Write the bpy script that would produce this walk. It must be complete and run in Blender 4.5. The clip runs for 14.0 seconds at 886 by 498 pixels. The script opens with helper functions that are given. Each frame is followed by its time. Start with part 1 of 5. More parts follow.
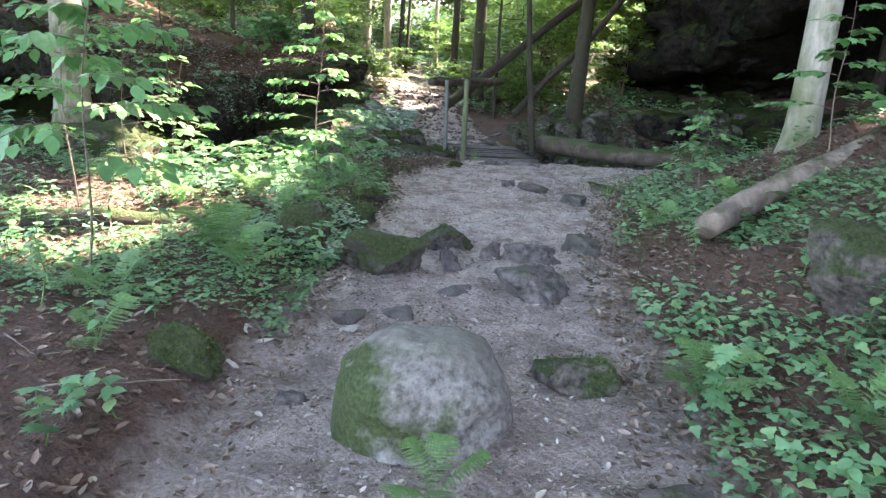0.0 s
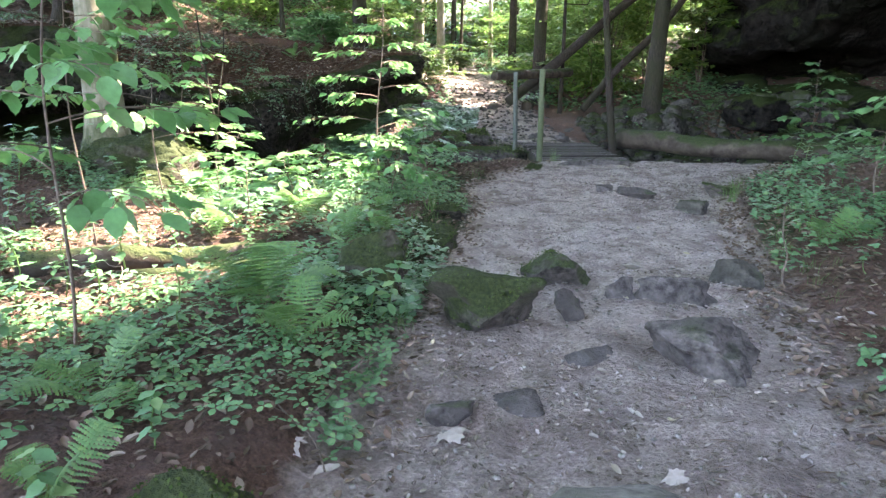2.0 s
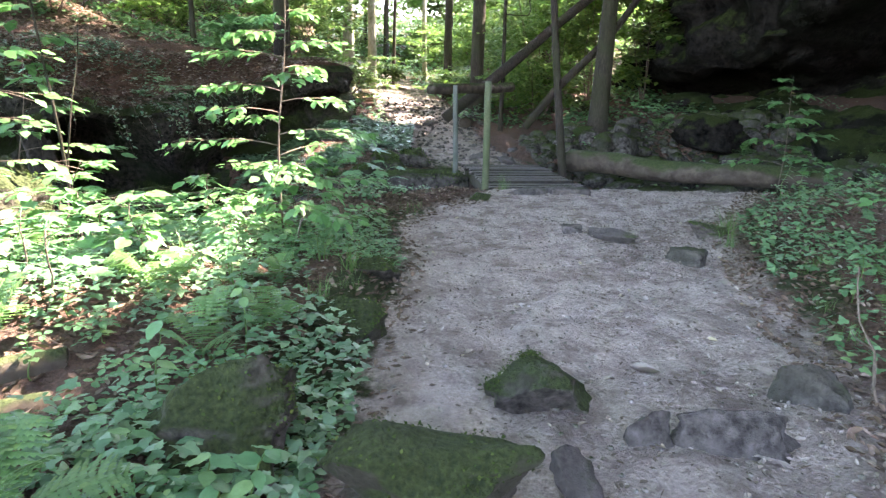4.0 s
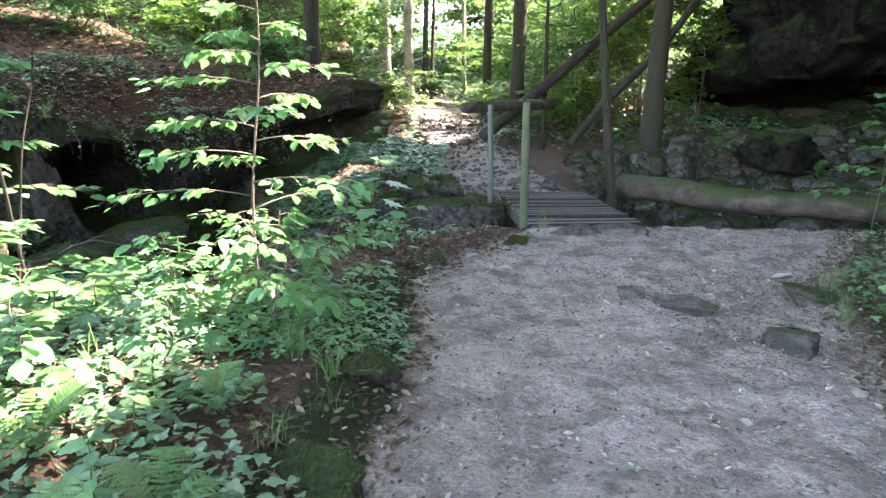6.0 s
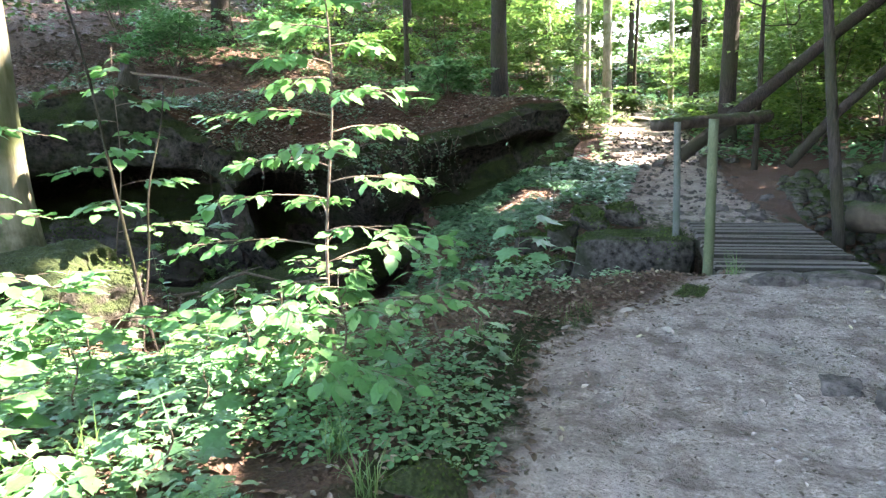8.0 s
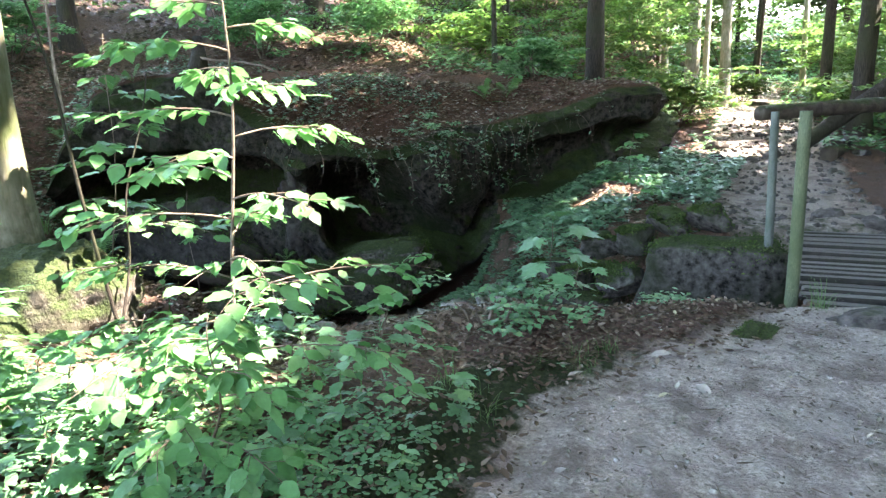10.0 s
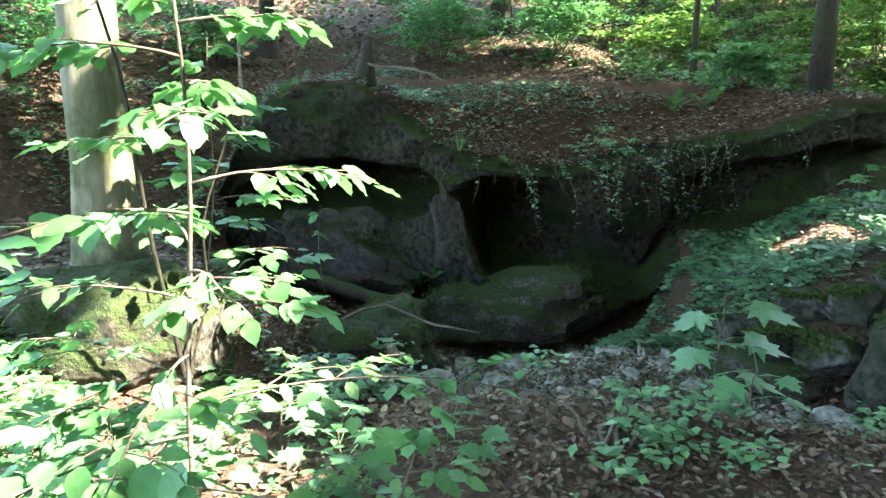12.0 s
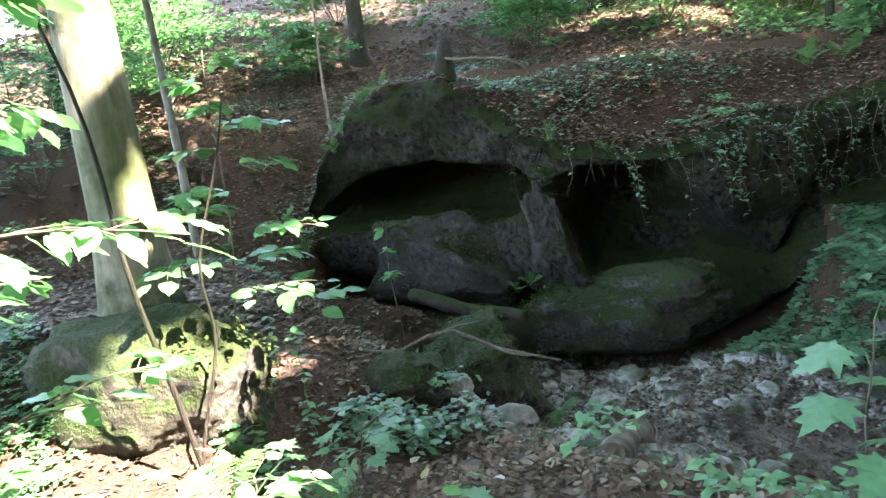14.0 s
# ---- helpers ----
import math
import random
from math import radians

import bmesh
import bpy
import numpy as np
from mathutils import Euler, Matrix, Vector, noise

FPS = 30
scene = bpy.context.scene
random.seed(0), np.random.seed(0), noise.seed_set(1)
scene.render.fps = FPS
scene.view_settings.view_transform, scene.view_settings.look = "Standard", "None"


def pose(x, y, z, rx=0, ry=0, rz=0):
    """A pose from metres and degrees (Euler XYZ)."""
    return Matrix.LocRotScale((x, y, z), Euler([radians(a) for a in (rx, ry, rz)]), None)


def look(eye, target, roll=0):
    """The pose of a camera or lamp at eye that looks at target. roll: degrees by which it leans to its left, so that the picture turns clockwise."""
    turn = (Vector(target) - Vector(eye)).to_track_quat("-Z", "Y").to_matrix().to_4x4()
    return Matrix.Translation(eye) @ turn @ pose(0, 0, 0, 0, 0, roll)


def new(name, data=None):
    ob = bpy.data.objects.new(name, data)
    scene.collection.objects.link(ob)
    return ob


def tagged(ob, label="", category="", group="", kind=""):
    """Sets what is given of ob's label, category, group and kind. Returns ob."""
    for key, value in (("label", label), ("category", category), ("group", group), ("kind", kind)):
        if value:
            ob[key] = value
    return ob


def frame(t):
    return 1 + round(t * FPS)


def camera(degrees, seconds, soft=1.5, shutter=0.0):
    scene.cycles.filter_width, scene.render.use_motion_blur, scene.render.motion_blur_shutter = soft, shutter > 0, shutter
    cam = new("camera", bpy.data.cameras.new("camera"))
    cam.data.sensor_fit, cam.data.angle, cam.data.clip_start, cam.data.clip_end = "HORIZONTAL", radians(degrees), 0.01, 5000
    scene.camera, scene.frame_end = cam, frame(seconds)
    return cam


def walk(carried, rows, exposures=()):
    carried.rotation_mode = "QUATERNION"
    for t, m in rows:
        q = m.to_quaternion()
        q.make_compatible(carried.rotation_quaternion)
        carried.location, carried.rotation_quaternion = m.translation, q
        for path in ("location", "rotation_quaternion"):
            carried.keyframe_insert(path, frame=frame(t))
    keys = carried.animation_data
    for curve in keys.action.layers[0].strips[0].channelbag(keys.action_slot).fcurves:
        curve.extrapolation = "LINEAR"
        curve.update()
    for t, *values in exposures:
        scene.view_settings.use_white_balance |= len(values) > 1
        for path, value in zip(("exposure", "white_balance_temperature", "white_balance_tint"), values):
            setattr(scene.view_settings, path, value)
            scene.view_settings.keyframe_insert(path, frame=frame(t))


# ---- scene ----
cam = camera(68.3, 14.0, soft=1.4)
METRES, EYE, TILT, LEAN, TURN = 7.6, 1.25, -15.0, -3.0, 0.0
ROWS = [
    (0.0, 0.0, 0.0, 0.0, 0.0, 0.0, -0.0),
    (0.5, -0.0038, 0.0326, 0.0088, -1.32, 1.65, 0.28),
    (1.0, -0.0063, 0.0762, 0.0156, 0.16, 2.18, 0.18),
    (1.5, -0.0132, 0.1066, 0.0193, 3.71, 0.69, 0.9),
    (2.0, -0.0398, 0.1484, 0.0287, 4.75, -0.01, 1.66),
    (2.5, -0.0511, 0.1831, 0.036, 2.65, 0.16, 1.92),
    (3.0, -0.0516, 0.2356, 0.0472, -0.6, 0.64, 1.82),
    (5.5, -0.0308, 0.4368, 0.1088, -0.21, 1.47, 3.05),
    (6.0, -0.0268, 0.4647, 0.1221, 2.78, 2.14, 2.07),
    (6.5, -0.008, 0.4913, 0.1239, 5.97, 2.34, 0.89),
    (7.0, 0.0157, 0.5166, 0.1352, 8.62, 2.47, 0.56),
    (7.5, 0.0142, 0.5425, 0.1439, 15.01, 3.57, 0.18),
    (10.0, 0.0633, 0.6844, 0.1855, 30.15, 2.24, -2.94),
    (10.5, 0.0601, 0.7079, 0.195, 33.03, 1.47, -4.15),
    (11.0, 0.0572, 0.7492, 0.2063, 38.38, 1.26, -5.69),
    (11.5, 0.0501, 0.7779, 0.2164, 43.69, 0.7, -6.57),
    (12.0, 0.0314, 0.8065, 0.2295, 46.13, 1.16, -8.34),
    (12.5, 0.0213, 0.825, 0.2337, 48.58, 1.29, -7.97),
    (13.0, 0.0159, 0.8598, 0.2396, 51.6, 0.87, -5.77),
    (13.5, 0.0088, 0.8842, 0.2459, 55.22, -0.28, -4.61),
    (14.0, -0.0038, 0.91, 0.2547, 57.56, -0.55, -3.81),
]
walk(cam, [(t, pose(0, 0, EYE, TILT, LEAN, TURN) @ pose(METRES * x, METRES * y, METRES * z, 90 + pitch, roll, yaw)) for t, x, y, z, yaw, pitch, roll in ROWS],
     exposures=[(0.0, 4.68, 7500, 31), (3.0, 4.75, 7550, 31), (5.5, 4.84, 7500, 29), (7.5, 4.82, 7400, 25), (10.5, 4.94, 7200, 20), (12.0, 4.8, 7250, 9), (14.0, 5.04, 7250, 20)])

# ---- light: high summer sun through a broken leaf canopy ----
SUN = Vector((0.68, 0.42, 1.05)).normalized()
SUN_ELEV = math.asin(SUN.z)
SUN_AZ = math.atan2(SUN.x, SUN.y)
world = bpy.data.worlds.new("sky")
scene.world = world
world.use_nodes = True
wn = world.node_tree.nodes
sky = wn.new("ShaderNodeTexSky")
sky.sky_type, sky.sun_disc = "NISHITA", False
sky.sun_elevation, sky.sun_rotation = SUN_ELEV, SUN_AZ
world.node_tree.links.new(sky.outputs[0], wn["Background"].inputs[0])
wn["Background"].inputs[1].default_value = 0.15
sun_lamp = new("sun", bpy.data.lights.new("sun", "SUN"))
sun_lamp.data.energy, sun_lamp.data.angle, sun_lamp.data.color = 3.4, radians(0.6), (1.0, 0.95, 0.86)
sun_lamp.matrix_world = look(SUN * 60, (0, 0, 0))

# ---- number noise ----
def hash3(i, j, k, seed):
    n = (i * 374761393 + j * 668265263 + k * 2147483647 + seed * 1274126177) & 0xFFFFFFFF
    n = ((n ^ (n >> 13)) * 1274126177) & 0xFFFFFFFF
    n = ((n ^ (n >> 16)) * 2246822519) & 0xFFFFFFFF
    return ((n ^ (n >> 15)) & 0xFFFF) / 65535.0


def vnoise(x, y, z=0.0, seed=0):
    """Smooth lattice noise, -1 to 1."""
    x, y, z = np.broadcast_arrays(np.asarray(x, float), np.asarray(y, float), np.asarray(z, float))
    i, j, k = (np.floor(a).astype(np.int64) for a in (x, y, z))
    u, v, w = x - i, y - j, z - k
    u, v, w = (a * a * (3 - 2 * a) for a in (u, v, w))
    total = 0
    for a in (0, 1):
        for b in (0, 1):
            for c in (0, 1):
                total = total + hash3(i + a, j + b, k + c, seed) * (u if a else 1 - u) * (v if b else 1 - v) * (w if c else 1 - w)
    return total * 2 - 1


def fractal(x, y, z=0.0, seed=0, octaves=4):
    total, amp = 0, 1.0
    for o in range(octaves):
        f = 2 ** o
        total = total + amp * vnoise(np.asarray(x) * f, np.asarray(y) * f, np.asarray(z) * f, seed + o)
        amp *= 0.5
    return total


def ss(a, b, x):
    t = np.clip((np.asarray(x, float) - a) / (b - a), 0, 1)
    return t * t * (3 - 2 * t)


rng = np.random.default_rng(7)


# ---- materials ----
def nodes_of(name):
    m = bpy.data.materials.new(name)
    m.use_nodes = True
    return m, m.node_tree.nodes, m.node_tree.links, m.node_tree.nodes["Principled BSDF"]


def noise_node(nd, lk, pos, scale, detail=6, rough=0.6):
    n = nd.new("ShaderNodeTexNoise")
    n.inputs["Scale"].default_value, n.inputs["Detail"].default_value, n.inputs["Roughness"].default_value = scale, detail, rough
    lk.new(pos, n.inputs["Vector"])
    return n.outputs["Fac"]


def ramp_node(nd, lk, fac, a, b):
    r = nd.new("ShaderNodeMapRange")
    r.inputs[1].default_value, r.inputs[2].default_value = a, b
    lk.new(fac, r.inputs[0])
    return r.outputs[0]


def mix_node(nd, lk, fac, a, b):
    m = nd.new("ShaderNodeMix")
    m.data_type = "RGBA"
    if isinstance(fac, float):
        m.inputs[0].default_value = fac
    else:
        lk.new(fac, m.inputs[0])
    for sock, v in ((m.inputs[6], a), (m.inputs[7], b)):
        if isinstance(v, tuple):
            sock.default_value = (*v, 1)
        else:
            lk.new(v, sock)
    return m.outputs[2]


def math_node(nd, lk, op, a, b):
    m = nd.new("ShaderNodeMath")
    m.operation = op
    for sock, v in ((m.inputs[0], a), (m.inputs[1], b)):
        if isinstance(v, (int, float)):
            sock.default_value = v
        else:
            lk.new(v, sock)
    return m.outputs[0]


def bump_node(nd, lk, height, strength, dist):
    b = nd.new("ShaderNodeBump")
    b.inputs["Strength"].default_value, b.inputs["Distance"].default_value = strength, dist
    lk.new(height, b.inputs["Height"])
    return b.outputs[0]


MOSS_A, MOSS_B = (0.013, 0.023, 0.008), (0.044, 0.064, 0.021)


def surface(name, c1, c2, c3, scale=9.0, big=1.3, rough=0.85, bump=0.6, dist=0.02, moss=None, stretch=None, varied=0.0, mould=False, side=None, spec=0.2):
    """A weathered surface: two grains, a stain, and moss on what faces upwards (moss = where it begins)."""
    m, nd, lk, bs = nodes_of(name)
    geo = nd.new("ShaderNodeNewGeometry")
    pos = geo.outputs["Position"]
    if stretch:
        tc = nd.new("ShaderNodeTexCoord")
        mp = nd.new("ShaderNodeMapping")
        mp.inputs["Scale"].default_value = stretch
        lk.new(tc.outputs["Object"], mp.inputs[0])
        grain_pos = mp.outputs[0]
    else:
        grain_pos = pos
    fine = noise_node(nd, lk, grain_pos, scale, 8, 0.65)
    large = noise_node(nd, lk, pos, big, 4)
    col = mix_node(nd, lk, ramp_node(nd, lk, fine, 0.35, 0.65), c1, c2)
    col = mix_node(nd, lk, ramp_node(nd, lk, large, 0.45, 0.68), col, c3)
    height = fine
    if varied:
        info = nd.new("ShaderNodeObjectInfo")
        hsv = nd.new("ShaderNodeHueSaturation")
        lk.new(ramp_node(nd, lk, info.outputs["Random"], 0.0, 1.0), hsv.inputs["Fac"])
        hsv.inputs["Value"].default_value = 1.0 + varied
        hsv.inputs["Saturation"].default_value = 0.8
        lk.new(col, hsv.inputs["Color"])
        col = hsv.outputs[0]
    if moss is not None:
        sep = nd.new("ShaderNodeSeparateXYZ")
        lk.new(geo.outputs["Normal"], sep.inputs[0])
        patch = noise_node(nd, lk, pos, 3.1, 5)
        if side:
            dot = nd.new("ShaderNodeVectorMath")
            dot.operation = "DOT_PRODUCT"
            dot.inputs[1].default_value = side
            lk.new(geo.outputs["Normal"], dot.inputs[0])
            facing = dot.outputs["Value"]
        else:
            facing = sep.outputs[2]
        f = math_node(nd, lk, "ADD", math_node(nd, lk, "MULTIPLY", facing, 0.5), math_node(nd, lk, "MULTIPLY", patch, 1.4))
        f = ramp_node(nd, lk, f, moss, moss + 0.22)
        tuft = noise_node(nd, lk, pos, 60.0, 3)
        col = mix_node(nd, lk, f, col, mix_node(nd, lk, ramp_node(nd, lk, tuft, 0.3, 0.7), MOSS_A, MOSS_B))
        height = math_node(nd, lk, "ADD", fine, math_node(nd, lk, "MULTIPLY", math_node(nd, lk, "MULTIPLY", f, tuft), 0.6))
    if mould:
        at = nd.new("ShaderNodeAttribute")
        at.attribute_name = "mould"
        grit = noise_node(nd, lk, pos, 55, 6, 0.7)
        f = math_node(nd, lk, "ADD", at.outputs["Fac"], math_node(nd, lk, "MULTIPLY", math_node(nd, lk, "SUBTRACT", large, 0.5), 0.6))
        col = mix_node(nd, lk, ramp_node(nd, lk, f, 0.4, 0.6), col, mix_node(nd, lk, ramp_node(nd, lk, grit, 0.3, 0.7), (0.030, 0.019, 0.013), (0.125, 0.070, 0.045)))
    lk.new(col, bs.inputs["Base Color"])
    lk.new(bump_node(nd, lk, height, bump, dist), bs.inputs["Normal"])
    bs.inputs["Roughness"].default_value = rough
    bs.inputs["Specular IOR Level"].default_value = spec
    return m


def leaf_mat(name, c1, c2, c3, through_it=0.45, rough=0.42, spec=0.5):
    """Leaves: each its own shade, light coming through the blade."""
    m, nd, lk, bs = nodes_of(name)
    geo = nd.new("ShaderNodeNewGeometry")
    isl = geo.outputs["Random Per Island"]
    col = mix_node(nd, lk, isl, c1, c2)
    sel = math_node(nd, lk, "FRACT", math_node(nd, lk, "MULTIPLY", isl, 17.31), 0.0)
    col = mix_node(nd, lk, ramp_node(nd, lk, sel, 0.72, 1.0), col, c3)
    blot = noise_node(nd, lk, geo.outputs["Position"], 45.0, 3)
    col = mix_node(nd, lk, ramp_node(nd, lk, blot, 0.2, 1.6), col, (0.02, 0.03, 0.01))
    lk.new(col, bs.inputs["Base Color"])
    bs.inputs["Roughness"].default_value = rough
    bs.inputs["Specular IOR Level"].default_value = spec
    lk.new(bump_node(nd, lk, blot, 0.25, 0.01), bs.inputs["Normal"])
    if through_it:
        tr = nd.new("ShaderNodeBsdfTranslucent")
        lk.new(mix_node(nd, lk, 0.3, col, (0.11, 0.29, 0.09)), tr.inputs[0])
        mx = nd.new("ShaderNodeMixShader")
        mx.inputs[0].default_value = through_it
        lk.new(bs.outputs[0], mx.inputs[1])
        lk.new(tr.outputs[0], mx.inputs[2])
        lk.new(mx.outputs[0], nd["Material Output"].inputs[0])
    return m


def ground_mat():
    """Trodden sandy earth, brown leaf mould and moss, mixed by what lies where."""
    m, nd, lk, bs = nodes_of("forest_ground")
    geo = nd.new("ShaderNodeNewGeometry")
    pos = geo.outputs["Position"]
    masks = []
    for key in ("trodden", "mossy", "darker"):
        a = nd.new("ShaderNodeAttribute")
        a.attribute_name = key
        masks.append(a.outputs["Fac"])
    g1, g2, g3 = noise_node(nd, lk, pos, 55, 6, 0.7), noise_node(nd, lk, pos, 7, 6), noise_node(nd, lk, pos, 1.4, 4)
    earth = mix_node(nd, lk, ramp_node(nd, lk, g1, 0.3, 0.7), (0.17, 0.140, 0.115), (0.66, 0.58, 0.505))
    earth = mix_node(nd, lk, ramp_node(nd, lk, g2, 0.45, 0.7), earth, (0.25, 0.212, 0.180))
    g4 = noise_node(nd, lk, pos, 26, 4, 0.75)
    earth = mix_node(nd, lk, ramp_node(nd, lk, g4, 0.58, 0.74), earth, (0.13, 0.105, 0.088))
    earth = mix_node(nd, lk, ramp_node(nd, lk, g3, 0.5, 0.8), earth, (0.48, 0.425, 0.375))
    g6 = noise_node(nd, lk, pos, 150, 4, 0.8)
    earth = mix_node(nd, lk, ramp_node(nd, lk, g6, 0.60, 0.72), earth, (0.17, 0.14, 0.12))
    earth = mix_node(nd, lk, ramp_node(nd, lk, g6, 0.34, 0.26), earth, (0.60, 0.53, 0.47))
    g5 = noise_node(nd, lk, pos, 3.0, 7, 0.72)
    earth = mix_node(nd, lk, ramp_node(nd, lk, g5, 0.48, 0.62), earth, (0.19, 0.155, 0.132))
    # noise-broken blend towards a darker, browner earth
    darker_mix = math_node(nd, lk, "ADD", masks[2], math_node(nd, lk, "MULTIPLY", math_node(nd, lk, "SUBTRACT", g3, 0.5), 1.1))
    earth = mix_node(nd, lk, math_node(nd, lk, "MULTIPLY", ramp_node(nd, lk, darker_mix, 0.3, 0.8), 0.36), earth, mix_node(nd, lk, ramp_node(nd, lk, g1, 0.3, 0.7), (0.065, 0.05, 0.042), (0.27, 0.215, 0.18)))
    mould = mix_node(nd, lk, ramp_node(nd, lk, g1, 0.3, 0.7), (0.045, 0.029, 0.021), (0.17, 0.10, 0.07))
    mould = mix_node(nd, lk, ramp_node(nd, lk, g2, 0.45, 0.75), mould, (0.105, 0.075, 0.06))
    moss = mix_node(nd, lk, ramp_node(nd, lk, g1, 0.3, 0.7), MOSS_A, MOSS_B)
    edge = math_node(nd, lk, "ADD", masks[0], math_node(nd, lk, "MULTIPLY", math_node(nd, lk, "SUBTRACT", g2, 0.5), 0.9))
    col = mix_node(nd, lk, ramp_node(nd, lk, edge, 0.35, 0.65), mould, earth)
    medge = math_node(nd, lk, "ADD", masks[1], math_node(nd, lk, "MULTIPLY", math_node(nd, lk, "SUBTRACT", g2, 0.5), 1.2))
    col = mix_node(nd, lk, ramp_node(nd, lk, medge, 0.5, 0.75), col, moss)
    lk.new(col, bs.inputs["Base Color"])
    bs.inputs["Roughness"].default_value = 0.92
    bs.inputs["Specular IOR Level"].default_value = 0.2
    h = math_node(nd, lk, "ADD", math_node(nd, lk, "MULTIPLY", math_node(nd, lk, "SUBTRACT", g1, g4), 0.6), math_node(nd, lk, "MULTIPLY", g2, 2.2))
    lk.new(bump_node(nd, lk, h, 1.0, 0.075), bs.inputs["Normal"])
    return m


M_GROUND = ground_mat()
M_ROCK = surface("mossy_sandstone", (0.016, 0.015, 0.0125), (0.115, 0.109, 0.095), (0.04, 0.042, 0.03), 19, 2.5, moss=.99, bump=1.0, dist=0.035)
# Rock colour set this dark to paint in shade under the overhang.
M_CLIFF = surface("shade_dark_sandstone_cliff", (0.005, 0.005, 0.004), (0.062, 0.057, 0.048), (0.016, 0.024, 0.010), 13, 1.2, moss=0.84, bump=1.0, dist=0.07, mould=True, spec=0.06)
M_ROCK_BARE = surface("worn_sandstone", (0.02, 0.018, 0.016), (0.125, 0.115, 0.103), (0.06, 0.056, 0.05), 17, 2.2, moss=1.2, dist=0.03, bump=1.0)
# Darker copy of the grey sandstone, with the hollows' shade in its colour.
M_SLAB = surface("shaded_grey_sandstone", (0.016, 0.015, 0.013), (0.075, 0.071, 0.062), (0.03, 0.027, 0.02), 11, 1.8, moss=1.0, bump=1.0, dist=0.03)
M_BOULDER = surface("boulder_stone", (0.05, 0.048, 0.041), (0.19, 0.186, 0.165), (0.09, 0.093, 0.072), 30, 2.2, moss=0.80, dist=0.012, bump=0.8, side=(-.85, -.35, -.25))
# Near-black colour carries the deep shade of the east cliff and its hollow.
M_EAST = surface("shade_black_sandstone", (0.002, 0.002, 0.0017), (0.022, 0.0205, 0.018), (0.006, 0.008, 0.0045), 7, 0.8, moss=0.84, bump=1.0, dist=0.12, mould=True, spec=0.03)
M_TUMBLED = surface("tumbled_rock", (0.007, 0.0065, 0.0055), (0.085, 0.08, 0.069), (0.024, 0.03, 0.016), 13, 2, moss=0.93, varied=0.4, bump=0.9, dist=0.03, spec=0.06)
M_ROCK_STREAM = surface("stream_stone", (0.10, 0.093, 0.08), (0.36, 0.335, 0.295), (0.10, 0.10, 0.07), 16, 3, moss=1.08, varied=0.5, rough=0.7)
M_ROCK_MOSSY = surface("moss_grown_rock", (0.018, 0.016, 0.013), (0.13, 0.118, 0.10), (0.035, 0.036, 0.022), 22, 2.5, moss=0.72, bump=1.0, dist=0.035)
M_BEECH = surface("smooth_beech_bark", (0.15, 0.15, 0.115), (0.28, 0.275, 0.225), (0.075, 0.095, 0.04), 4, 1.9, bump=0.35, dist=0.015, stretch=(5, 5, 1.2), moss=0.84)
M_BEECH_MOSSY = surface("mossy_beech_bark", (0.10, 0.105, 0.06), (0.21, 0.20, 0.15), (0.05, 0.07, 0.022), 4, 1.5, bump=0.4, dist=0.015, stretch=(5, 5, 1.2), moss=0.74)
M_BARK = surface("dark_furrowed_bark", (0.012, 0.010, 0.008), (0.050, 0.042, 0.033), (0.028, 0.032, 0.016), 6, 1.2, bump=1.0, dist=0.03, stretch=(9, 9, 1.3))
M_LOG = surface("fallen_log_bark", (0.028, 0.022, 0.016), (0.09, 0.075, 0.057), (0.04, 0.035, 0.024), 7, 1.5, bump=1.0, moss=0.86)
M_DEAD = surface("bare_dead_wood", (0.14, 0.11, 0.085), (0.33, 0.28, 0.22), (0.12, 0.095, 0.07), 9, 2.0, bump=0.7, dist=0.012)
M_FALLEN = surface("half_barked_dead_wood", (0.05, 0.04, 0.03), (0.22, 0.18, 0.135), (0.06, 0.05, 0.038), 6, 2.4, bump=0.9, dist=0.02, moss=1.12)
M_PLANK = surface("weathered_plank", (0.05, 0.043, 0.037), (0.135, 0.12, 0.105), (0.075, 0.076, 0.064), 10, 3.0, bump=0.8, dist=0.01, stretch=(3, 40, 40), varied=0.7)
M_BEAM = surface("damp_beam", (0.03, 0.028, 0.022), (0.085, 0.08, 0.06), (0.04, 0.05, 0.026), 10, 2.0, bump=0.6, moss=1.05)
# Dark colour for plank sides, painting the shadow lines between the boards.
M_EDGE = surface("gap_shade_plank_edge", (0.012, 0.011, 0.009), (0.04, 0.036, 0.03), (0.02, 0.022, 0.014), 14, 2.0, bump=0.5, dist=0.006)
M_POST = surface("greened_post", (0.05, 0.066, 0.035), (0.105, 0.125, 0.072), (0.045, 0.065, 0.03), 18, 3.0, bump=0.4, dist=0.006, stretch=(12, 12, 2))
M_POST_GREY = surface("greyed_post", (0.06, 0.075, 0.062), (0.11, 0.125, 0.108), (0.055, 0.075, 0.058), 18, 3.0, bump=0.4, dist=0.006, stretch=(12, 12, 2))
M_TWIG = surface("twig_bark", (0.06, 0.047, 0.036), (0.18, 0.15, 0.115), (0.10, 0.08, 0.06), 40, 4, bump=0.4, dist=0.004)
M_LEAF = leaf_mat("sapling_leaf", (0.06, 0.21, 0.06), (0.115, 0.34, 0.12), (0.19, 0.40, 0.15), 0.42, 0.42, 0.5)
M_HERB = leaf_mat("herb_leaf", (0.06, 0.19, 0.08), (0.13, 0.32, 0.145), (0.21, 0.38, 0.15), 0.35, 0.4, 0.5)
M_IVY = leaf_mat("ivy_leaf", (0.045, 0.145, 0.07), (0.11, 0.25, 0.13), (0.18, 0.31, 0.17), 0.2, 0.36, 0.6)
